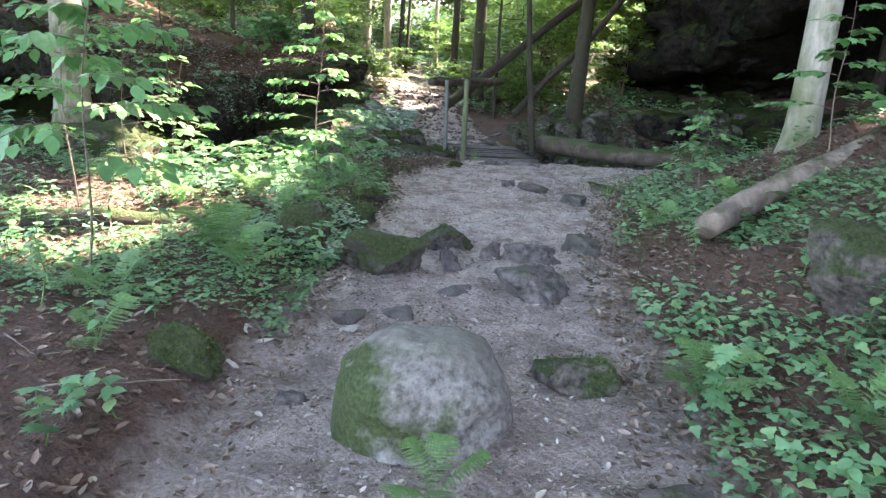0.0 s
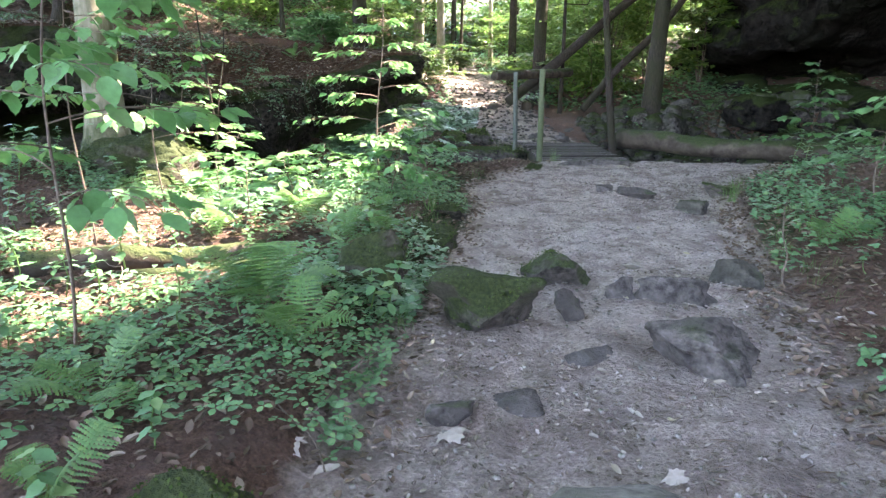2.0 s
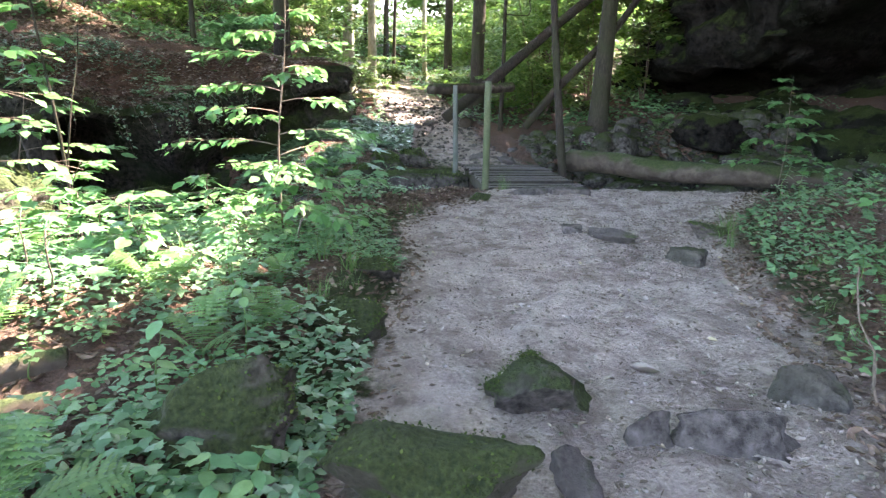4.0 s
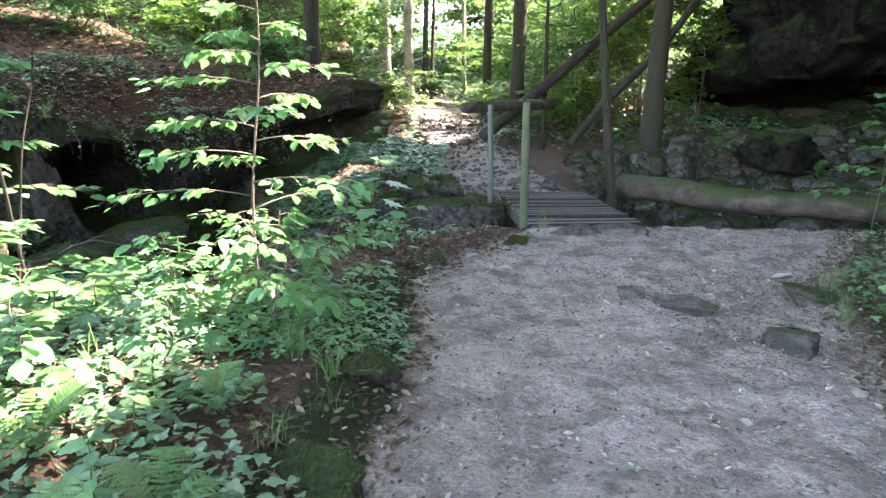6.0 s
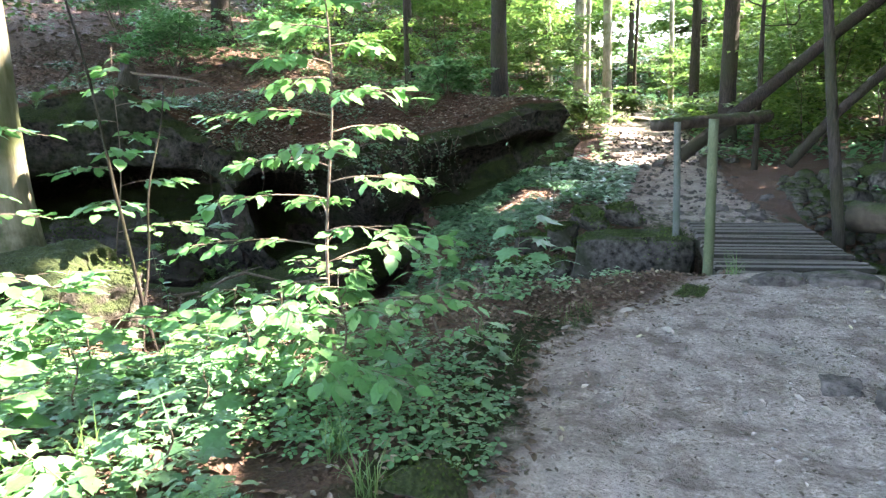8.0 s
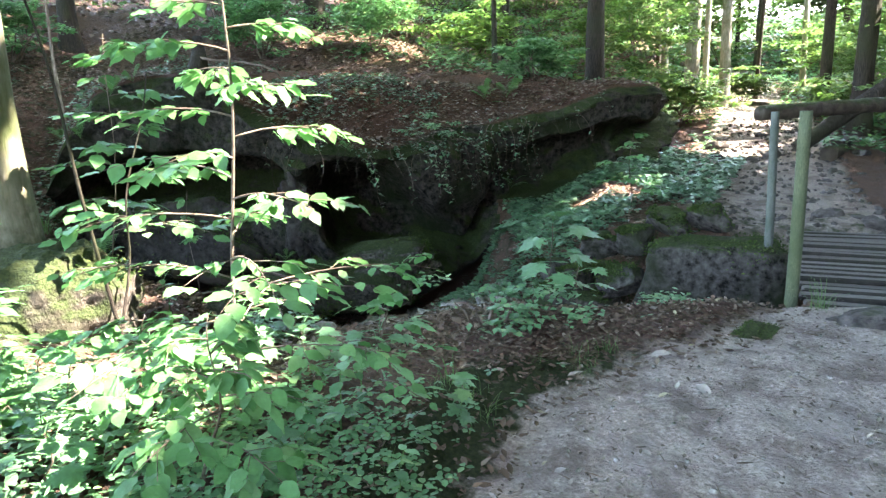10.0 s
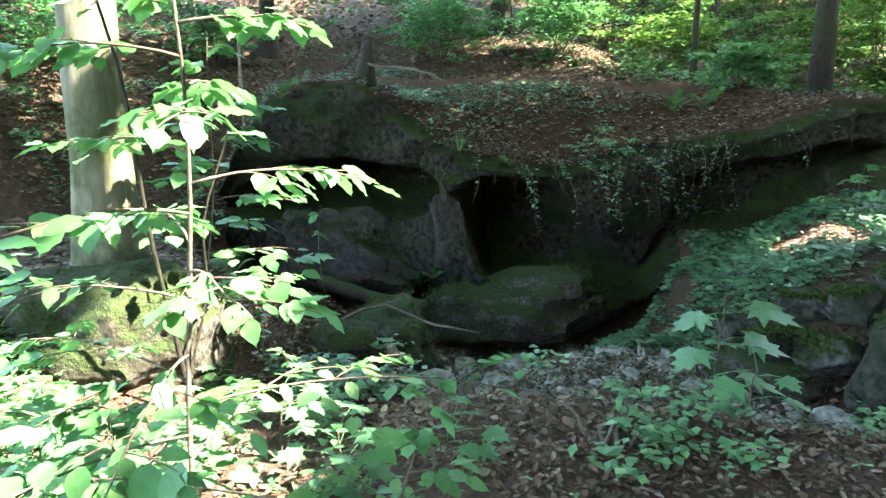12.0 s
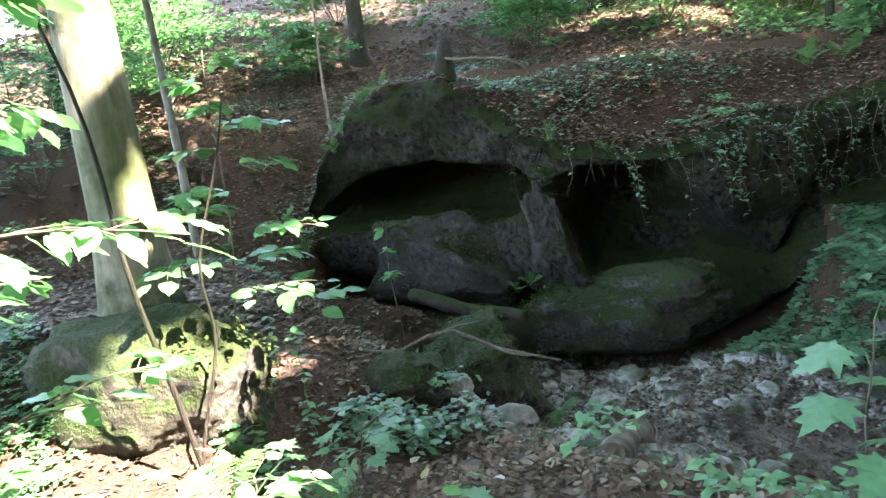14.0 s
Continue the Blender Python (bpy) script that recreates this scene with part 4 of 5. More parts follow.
log("dead_stem", (-2.98, 7.62, land_at(-2.98, 7.62) - .05), (-3.04, 7.28, 2.35), .014, .006, M_BARK, "thin dark bare stem leaning before the beech", 16, .10, 6, 16, "dead stem")
log("dead_stem", (-3.1, 7.6, land_at(-3.1, 7.6) - .05), (-3.05, 8.0, 1.55), .010, .004, M_BARK, "thin dark bare stem leaning before the beech", 17, .08, 6, 16, "dead stem")

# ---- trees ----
# Ground patches to be sunlit: x, y, radius; unseen crown leaves are dropped for them.
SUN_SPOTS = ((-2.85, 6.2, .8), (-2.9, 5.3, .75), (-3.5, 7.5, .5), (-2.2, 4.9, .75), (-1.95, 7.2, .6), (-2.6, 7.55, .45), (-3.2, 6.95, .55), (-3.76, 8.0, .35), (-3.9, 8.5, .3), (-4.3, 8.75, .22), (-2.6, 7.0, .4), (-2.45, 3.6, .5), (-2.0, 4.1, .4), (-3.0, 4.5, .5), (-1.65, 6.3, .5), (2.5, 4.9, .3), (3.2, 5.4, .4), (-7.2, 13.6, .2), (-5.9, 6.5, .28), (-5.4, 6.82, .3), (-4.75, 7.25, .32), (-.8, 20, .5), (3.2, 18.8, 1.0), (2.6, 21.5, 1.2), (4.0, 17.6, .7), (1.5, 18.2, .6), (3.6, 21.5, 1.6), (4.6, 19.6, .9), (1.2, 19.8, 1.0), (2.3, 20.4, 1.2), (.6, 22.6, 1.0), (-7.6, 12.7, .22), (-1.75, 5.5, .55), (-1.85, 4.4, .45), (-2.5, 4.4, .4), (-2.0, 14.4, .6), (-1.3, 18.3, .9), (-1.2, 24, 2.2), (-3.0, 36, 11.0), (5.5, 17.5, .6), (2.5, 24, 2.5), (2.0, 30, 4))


def leaf_cloud(centre, radii, count, size, seed, shell=0.55, lumps=9):
    """Places for leaves in an uneven crown made of lumps."""
    r = np.random.default_rng(seed)
    c = np.asarray(centre, float)
    dirs = r.normal(size=(lumps, 3))
    dirs /= np.linalg.norm(dirs, axis=1)[:, None]
    mid = dirs * r.uniform(.35, .75, (lumps, 1)) * np.asarray(radii)
    which = r.integers(lumps, size=count)
    off = r.normal(size=(count, 3))
    off /= np.linalg.norm(off, axis=1)[:, None]
    off *= (r.uniform(0, 1, (count, 1)) ** (1 - shell)) * np.asarray(radii) * r.uniform(.30, .55, (lumps, 1))[which]
    p = c + mid[which] + off
    return p, euler_mats(r.uniform(-.9, .5, count), r.uniform(-.6, .6, count), r.uniform(0, 6.28, count)), size * r.uniform(.6, 1.3, count)


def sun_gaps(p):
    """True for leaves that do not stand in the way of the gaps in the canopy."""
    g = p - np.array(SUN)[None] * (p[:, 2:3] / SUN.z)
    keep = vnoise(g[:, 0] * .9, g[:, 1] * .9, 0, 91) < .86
    # canopy kept closed over the path and west hill to hold them in shade
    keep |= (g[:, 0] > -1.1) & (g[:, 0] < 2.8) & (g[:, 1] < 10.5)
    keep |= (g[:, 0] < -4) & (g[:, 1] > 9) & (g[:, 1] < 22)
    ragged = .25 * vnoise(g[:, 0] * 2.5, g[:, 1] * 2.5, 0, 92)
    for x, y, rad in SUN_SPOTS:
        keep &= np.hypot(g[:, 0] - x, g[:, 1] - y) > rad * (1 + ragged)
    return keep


def tree(x, y, r, height, lean, material, label, seed, crown=None, sides=14, flare=1.7, limbs=5, base=None, wob=.10, leaves=4200, leaf=.27):
    """A tree: tapered trunk with root flare, limbs, and a crown of many leaves with gaps."""
    rr = np.random.default_rng(seed)
    z = (land_at(x, y) if base is None else base) - .12
    ob = new("tree")
    ob.location = (x, y, z)
    n = 26
    t = np.linspace(0, 1, n) ** 1.5
    pts = np.stack([lean[0] * t * height + .05 * np.sin(t * 9 + seed) * t, lean[1] * t * height + .05 * np.cos(t * 7 + seed) * t, t * height], -1)
    rad = r * (1 - .72 * t) + r * (flare - 1) * np.exp(-t * height / .28)
    tr = [tube(pts, rad, sides, wob, seed)]
    top = pts[-1]
    for k in range(limbs):
        s = rr.uniform(.5, .92)
        a = pts[int(s * (n - 1))]
        ang = rr.uniform(0, 6.28)
        ln = rr.uniform(1.6, 3.6) * (height / 11)
        b = a + np.array([math.cos(ang) * ln, math.sin(ang) * ln, ln * rr.uniform(.3, .8)])
        tr.append(tube(bent(a, b, 8, .25, seed + k), np.linspace(r * .38 * (1.15 - s), .015, 8), 6))
    part("trunk", mesh_of("trunk", *joined(tr), material), None, ob)
    if crown:
        rad_c, zc, h, dx, dy = (tuple(crown) + (0, 0))[:5]
        p, m, s = leaf_cloud((top[0] * .8 + dx, top[1] * .8 + dy, zc), (rad_c, rad_c, h), leaves, leaf, seed + 5, lumps=18)
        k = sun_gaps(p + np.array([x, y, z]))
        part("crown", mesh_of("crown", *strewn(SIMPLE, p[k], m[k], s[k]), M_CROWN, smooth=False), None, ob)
    return tagged(ob, label, "tree", "forest trees")


# Crowns out of view are sized and shifted to shade path, slope and rock.
tree(-4.2, 7.62, .18, 13, (.0, .018), M_BEECH_MOSSY, "pale beech with moss on its trunk behind a boulder", 1, (5.0, 10.0, 3.4), 20, 1.75, 6, .36)
tree(3.45, 6.35, .145, 13, (.012, .0), M_BEECH, "smooth grey-green beech standing on the slope", 2, (6.2, 10.5, 3.2), 18, 1.3, 6, leaves=10000)
tree(1.87, 12.67, .065, 11, (-.10, .02), M_BARK, "thin dark crooked tree beside the bridge", 3, (6.6, 9.4, 2.2), 10, 1.3, 6, leaves=17000, leaf=.25)
tree(3.26, 16.4, .19, 12, (.035, .0), M_BARK, "straight dark trunk between tumbled rocks", 4, (5.6, 9.5, 3.0), 14, 1.5, 5, leaves=9000)
tree(1.06, 21.0, .20, 13, (.0, .0), M_BARK, "straight brown trunk behind the bridge", 5, (5.6, 10.5, 3.0), 14, 1.6, 5, leaves=9000)
tree(.38, 25.0, .15, 13, (.0, .0), M_BARK, "slim dark trunk beside the climbing path", 6, (3.5, 10.5, 3.0), 12, 1.4, 5, leaves=2500)
tree(1.40, 18.0, .055, 6.5, (.015, .0), M_BARK, "thin young dark tree behind the bridge", 7, (1.5, 5.0, 1.6), 8, 1.2, 6, leaves=900, leaf=.13)
tree(-3.0, 26.0, .22, 13, (.01, .0), M_BEECH, "pale trunk in the sunlight by the far path", 8, (3.5, 11.0, 3.0), 12, 1.5, 5, leaves=2500)
tree(-2.3, 27.5, .17, 13, (.0, .0), M_BEECH, "pale trunk in the sunlight by the far path", 9, (3.0, 11.0, 3.0), 12, 1.4, 5, leaves=2500)
tree(-1.7, 31.0, .08, 9, (.02, .0), M_BARK, "thin dark tree in front of the bright clearing", 10, (2.0, 7.5, 2.0), 8, 1.2, 4, leaves=1000, leaf=.2)
tree(-3.9, 19.6, .20, 12, (.0, .0), M_BARK, "dark trunk on the leafy bank", 11, (6.0, 10.0, 3.0, 1.0, -5.0), 12, 1.6, 6, leaves=14000)
tree(-5.6, 18.2, .06, 11, (.0, .0), M_BARK, "thin dark young tree on the leafy bank", 12, (5.6, 9.4, 2.2), 8, 1.6, 5, leaves=10500, leaf=.25)
tree(-6.75, 8.5, .045, 9, (.0, .0), M_BEECH, "slim grey-green trunk behind the beech", 13, (3.6, 8.0, 2.0), 10, 1.3, 4, leaves=4500, leaf=.25)
tree(-9.66, 11.4, .035, 4.6, (-.10, .03), M_DEAD, "bare leaning pole of a dead young tree", 14, None, 8, 1.0, 0)
# the wood around, behind and above; the unseen trees are added for shade
# Extra tree out of view, its crown shifted to block sun on the path.
tree(8.6, 9.6, .16, 13, (.0, .0), M_BARK, "unseen added tree whose leaning crown shades the path", 290, (5.2, 10.0, 3.4, -2.6, .8), 10, 1.5, 5, leaves=14000, leaf=.30)
WOOD = ((-9, 3, 14), (-7.5, -3, 13), (-2.5, -4.5, 13), (3.2, -3.5, 13), (7, 1.5, 13), (8.5, 6, 14), (-12, 8, 14), (-13.5, 14, 13), (-11, 19, 13), (-7.5, 23, 13), (-12, 27, 14), (-9, 33, 13),
        (-6, 29, 12), (4, 27, 13), (6.5, 31, 14), (3.2, 34, 13), (9, 22, 13), (12, 27, 14), (11, 17, 12), (13, 10, 14), (-16, 3, 13), (-18, 20, 14), (-2.5, 13.2, 0), (1, 44, 14), (-9, 44, 14), (-14, 38, 14), (9, 42, 14), (-4.5, 50, 15), (5, 52, 15), (16, 36, 15), (-20, 32, 15), (17, 3, 14), (0, -12, 14), (-10, -10, 14), (10, -9, 14), (7.4, 7.4, 13), (6.0, -.6, 13))
# Crowns at x > 5, y < 16 are unseen and thickened to shade the path.
for k, (x, y, h) in enumerate(WOOD):
    if h:
        tree(x, y, .13 + .06 * (k % 3), h, (.01 * (k % 3 - 1), .008 * (k % 2)), M_BARK, "tall forest tree with a leafy crown", 200 + k, (5.2, h * .78, h * .27), 10, 1.5, 5, leaves=(14000 if x > 5 and y < 16 else 6000) if y < 26 else 2400, leaf=.30 if y < 26 else .36)

for k, (x, y, r) in enumerate(((-.4, 34, .11), (.9, 37, .13), (-3.7, 33, .12), (-4.9, 30.5, .1), (2.2, 35, .14), (-2.6, 41, .16), (-6.2, 38, .15))):
    tree(x, y, r, 13, (.012 * (k % 3 - 1), .0), M_BARK if k % 2 else M_BEECH, "slim far trunk in front of the bright clearing", 240 + k, (2.4, 10.5, 2.5), 8, 1.4, 5, leaves=1200, leaf=.34)

# unseen trees added on top of the east cliff to block the sun
for k, (x, y, b) in enumerate(((10.6, 13.6, 7.8), (8.9, 16.8, 8.0), (12.2, 8.5, 7.4), (12.5, 4.0, 6.4), (14, 12, 7.8))):
    tree(x, y, .16, 8, (-.05, -.02), M_BARK, "unseen tree added on the cliff top to shade the path", 260 + k, (4.6, 5.0, 2.6), 10, 1.5, 5, base=b, leaves=11000, leaf=.30)


def shrub(x, y, height, width, count, leaf, seed, label, z=None, material=None):
    """A shrub: several stems and loose sprays of leaves."""
    rr = np.random.default_rng(seed)
    ob = new("shrub")
    ob.location = (x, y, land_at(x, y) if z is None else z)
    st = []
    for k in range(5):
        a = rr.uniform(0, 6.28)
        b = np.array([math.cos(a) * width * .4, math.sin(a) * width * .4, height * rr.uniform(.7, 1)])
        st.append(tube(bent((0, 0, -.1), b, 8, .15, seed + k), np.linspace(.02, .004, 8), 5))
    part("stem", mesh_of("stem", *joined(st), M_TWIG), None, ob)
    n = max(5, count // 45)
    c = rr.normal(size=(n, 3)) * np.array([.33, .33, .24]) * np.array([width, width, height]) + np.array([0, 0, height * .62])
    c[:, 2] = np.abs(c[:, 2])
    which = rr.integers(n, size=count)
    p = c[which] + rr.normal(size=(count, 3)) * np.array([.16, .16, .035]) * max(width * .55, .4)
    m = euler_mats(rr.uniform(-.5, .25, count), rr.uniform(-.35, .35, count), rr.uniform(0, 6.28, count))
    part("foliage", mesh_of("foliage", *strewn(SIMPLE, p, m, leaf * rr.uniform(.6, 1.25, count)), material or M_LEAF, smooth=False), None, ob)
    return tagged(ob, label, "shrub", "understorey shrubs")


SHRUBS = ((-3.6, 21.5, 1.6, 1.8), (-2.6, 23, 1.2, 1.6), (-4.5, 25, 2.2, 2.2), (-5.5, 28, 2.5, 2.5), (-1.9, 29, .9, 1.5), (.9, 24, 1.0, 1.5), (2.0, 22, 1.5, 1.6), (2.6, 19.6, 1.4, 1.5), (3.2, 24, 3.0, 2.5), (1.8, 28, 2.4, 2.4),
          (2.9, 21, 3.4, 2.2), (4.0, 20.5, 3.8, 2.0), (.9, 33, 2.4, 2.6), (3.0, 38, 3.4, 3.5), (-6.5, 36, 3.4, 3.5), (-8, 27, 2.4, 2.6), (-7, 20, 1.2, 1.6), (-8.5, 18, 1.2, 1.6), (-10, 16, 1.3, 1.7), (-9.4, 21, 2.4, 2.2),
          (-12, 17, 2.0, 2.0), (-13, 12.5, 1.2, 1.6), (-11.5, 23, 3.0, 2.6), (-5, 23, 1.5, 1.6), (-4.3, 17.3, .7, 1.0), (-14.5, 19, 3, 2.6), (-3.2, 22, 3.0, 1.6), (-.3, 40, 2.2, 3), (-14, 9, 1.4, 2), (5.2, 25, 4.2, 2.6), (-10.8, 7.4, 2.0, 2.0), (-12.6, 9.6, 2.0, 2.2), (-9.6, 5.8, 1.6, 1.8), (-12, 4.6, 2.4, 2.4), (-7.5, 4.0, 1.4, 1.6))
FAR_SHRUBS = ((2.5, 42, 6, 5), (6, 46, 7, 6), (10, 38, 6, 5), (-7.5, 42, 6, 5), (-11, 48, 7, 6), (-15, 40, 6, 6), (-19, 45, 7, 7), (1, 58, 9, 8), (9, 58, 9, 8), (-8, 58, 9, 8), (-18, 58, 9, 8), (17, 50, 8, 7), (7, 36, 5, 4.5), (-10.5, 36, 5, 4), (-14, 30, 4.5, 4), (-18, 26, 4.5, 4),
              (5.5, 29, 4.5, 3.5), (4.2, 33, 4.5, 3.5), (-16.5, 15, 3, 3), (-19, 10, 4, 4), (-22, 18, 5, 5), (-9.5, 29.5, 3.5, 3), (-7.2, 31.5, 3.2, 3), (-5, 52, 9, 7), (-1, 50, 9, 7), (3.5, 50, 9, 6), (6.5, 52, 10, 7), (-4.5, 43, 6, 4.5), (.8, 44, 6.5, 4), (4.6, 22.5, 4.2, 2.2), (3.9, 25.5, 5.0, 2.6), (5.3, 19.8, 4.4, 1.8), (2.4, 30, 5, 3))
for k, (x, y, h, w) in enumerate(FAR_SHRUBS):
    shrub(x, y, h, w, 5200, .10 + .0042 * y, 460 + k, "tall leafy thicket at the far end of the wood", material=M_THICKET)
# shrubs past y 19 take the sun-bright leaf colour
for k, (x, y, h, w) in enumerate(SHRUBS):
    shrub(x, y, h, w, 1500 + int(900 * w), .085 + .0022 * y, 400 + k, "loose green understorey shrub in the wood", material=M_THICKET if y > 19 else None)


# ---- saplings, herbs, ferns ----
def sapling(x, y, height, sprays, seed, label, leaf=.085, reach=.75, base=None, lean=(0, 0), per=15, first=.25, stem=.007, template=OVATE, material=None, name="sapling", hang=(-.5, .1)):
    """A young broadleaved tree: thin stem, level sprays of two-ranked leaves."""
    rr = np.random.default_rng(seed)
    ob = new(name)
    ob.location = (x, y, (land_at(x, y) if base is None else base) - .03)
    t = np.linspace(0, 1, 14)
    pts = np.stack([lean[0] * t * height + .02 * np.sin(t * 8 + seed), lean[1] * t * height + .02 * np.cos(t * 7 + seed), t * height], -1)
    part("stem", mesh_of("stem", *tube(pts, np.linspace(stem, stem * .25, 14), 6), M_TWIG), None, ob)
    for k in range(sprays):
        s = first + (1 - first) * (k + .5) / sprays
        a = np.array([np.interp(s, t, pts[:, i]) for i in range(3)])
        ang = k * 2.4 + rr.uniform(-.5, .5)
        ln = reach * (1.25 - 1.02 * s) * rr.uniform(.75, 1.15)
        d = np.array([math.cos(ang), math.sin(ang), 0])
        q = np.linspace(0, 1, 9)[:, None]
        tw = a + d * ln * q + np.array([0, 0, 1.0]) * (ln * (.28 * q - .30 * q ** 2)) + np.stack([vnoise(q[:, 0] * 3, seed, k, 5) * .03, vnoise(q[:, 0] * 3, seed, k, 6) * .03, 0 * q[:, 0]], -1) * q
        runs = [(tw, ang)]
        wood = [tube(tw, np.linspace(stem * .45, .0015, 9), 5)]
        for e in range(4 if ln > .3 else 2):
            at = .28 + .16 * e + rr.uniform(-.05, .05)
            c = np.array([np.interp(at, q[:, 0], tw[:, i]) for i in range(3)])
            off = ang + (.75 if e % 2 else -.75) + rr.uniform(-.2, .2)
            sl = ln * rr.uniform(.22, .42)
            side = c + np.array([math.cos(off), math.sin(off), 0]) * sl * q + np.array([0, 0, 1.0]) * sl * (.12 * q - .22 * q ** 2)
            runs.append((side, off))
            wood.append(tube(side, np.linspace(stem * .2, .001, 9), 4))
        br = part("branch", mesh_of("branch", *joined(wood), M_TWIG), None, ob)
        P, Y = [], []
        for r_, (line, way) in enumerate(runs):
            n = max(3, int(per * (ln / reach if r_ == 0 else .30) + 1) // (1 if r_ else 2) + 1)
            u = np.sort(rr.uniform(.25, 1.0, n))
            u[-1] = 1.0
            P.append(np.stack([np.interp(u, q[:, 0], line[:, i]) for i in range(3)], -1))
            yaw = way - np.pi / 2 + np.where(np.arange(n) % 2, 1.0, -1.0) * rr.uniform(.4, 1.2, n)
            yaw[-1] = way - np.pi / 2
            Y.append(yaw)
        P, Y = np.concatenate(P), np.concatenate(Y)
        n = len(P)
        m = euler_mats(rr.uniform(*hang, n), rr.uniform(-.45, .45, n), Y)
        part("leaves", mesh_of("leaves", *strewn(template, P + rr.normal(size=(n, 3)) * .008, m, leaf * rr.uniform(.55, 1.25, n)), material or M_LEAF), None, br)
    return tagged(ob, label, "sapling")


sapling(-1.31, 6.96, 2.0, 24, 21, "slender beech sapling with level sprays of green leaves", .070, .74, lean=(.04, .0), per=18, first=.16, stem=.009, hang=(-.8, .1))
sapling(-1.12, 6.6, .62, 9, 22, "leafy young sapling beside the path", .085, .5, lean=(.1, .1), per=15, first=.3, hang=(-.9, .0))
sapling(-1.75, 6.9, .45, 8, 23, "leafy young sapling in the sunlit undergrowth", .095, .55, per=12)
sapling(-2.5, 6.55, .6, 9, 24, "leafy hazel sapling with broad leaves in the sun", .11, .7, lean=(.12, .05), per=13)
sapling(-1.75, 3.15, 1.75, 15, 25, "hazel sapling reaching over the undergrowth with broad leaves", .10, .75, lean=(.12, -.05), per=7, first=.35, hang=(-1.0, -.1))
sapling(-2.75, 4.9, 1.9, 12, 26, "hazel sapling with broad leaves", .10, .9, per=7, first=.4, hang=(-.9, -.1))
sapling(-3.0, 6.3, 1.7, 15, 27, "tall leafy sapling near the beech", .09, .9, per=7, first=.3)
sapling(-3.7, 8.0, 1.9, 12, 28, "thin sapling growing beside the beech trunk", .11, .75, lean=(.1, .05), per=8, first=.3)
sapling(4.1, 10.6, 1.85, 13, 29, "thin sapling with pale leaves before the dark cliff", .10, .75, per=14, first=.35)
sapling(-4.95, 9.68, 1.42, 3, 30, "spindly seedling with a few pale leaves", .10, .16, per=5, first=.6, stem=.008)
sapling(-1.5, 13.3, 1.0, 9, 31, "low leafy sapling on the far bank", .09, .6, per=12)
sapling(-.95, 7.35, .55, 6, 32, "low leafy seedling at the path edge", .07, .3, per=8)
sapling(3.0, 5.1, 1.2, 11, 33, "leafy sapling on the slope", .10, .6, per=12)
sapling(2.35, 5.8, .8, 8, 34, "leafy young sapling on the slope", .085, .5, per=10)
sapling(-3.4, 3.9, 2.1, 14, 35, "hazel sapling with broad leaves", .10, .95, per=7, first=.3, hang=(-.9, -.1))
sapling(-1.75, 5.75, .45, 6, 36, "young sapling with broad leaves in the undergrowth", .10, .4, per=9)


def maple_seedling(x, y, height, n, leaf, seed, label, base=None):
    rr = np.random.default_rng(seed)
    ob = new("maple_seedling")
    ob.location = (x, y, (land_at(x, y) if base is None else base) - .02)
    pts = bent((0, 0, 0), (.04, .0, height), 8, .03, seed)
    part("stem", mesh_of("stem", *tube(pts, np.linspace(.006, .003, 8), 6), M_TWIG), None, ob)
    for k in range(n):
        s = .45 + .55 * (k + 1) / n
        a = np.array([np.interp(s, np.linspace(0, 1, 8), pts[:, i]) for i in range(3)])
        ang = k * 2.1 + rr.uniform(-.4, .4)
        b = a + np.array([math.cos(ang), math.sin(ang), .35]) * rr.uniform(.09, .16)
        lf = part("leaf", mesh_of("leaf", *joined([strewn(MAPLE, [b], euler_mats(np.array([rr.uniform(-.45, -.1)]), np.array([rr.uniform(-.2, .2)]), np.array([ang - np.pi / 2])), [leaf * rr.uniform(.75, 1.15)]),
                                                tube(np.array([a, (a + b) / 2 + [0, 0, .01], b]), [.0022, .002, .0016], 5)]), M_HERB), None, ob)
    return tagged(ob, label, "seedling", "maple seedlings")


maple_seedling(-1.06, 9.39, .85, 8, .21, 51, "maple seedling with large lobed leaves on the bank")
maple_seedling(-.75, 9.0, .3, 5, .12, 52, "small maple seedling on the bank")
for k, (x, y, h) in enumerate(((-1.55, 6.35, .26), (-1.9, 6.1, .34), (-1.35, 5.95, .25), (-2.05, 7.6, .35), (-1.6, 7.55, .25), (-2.6, 6.6, .4), (-1.45, 7.95, .2), (-2.25, 5.6, .35), (-1.85, 5.1, .4), (-2.6, 8.2, .3), (-2.35, 6.55, .3), (-2.1, 6.75, .25), (-2.6, 6.9, .28), (-1.9, 7.15, .22), (-2.3, 7.25, .2))):
    maple_seedling(x, y, h, 8, .10, 60 + k, "young maple with lobed leaves in the sunlit undergrowth")


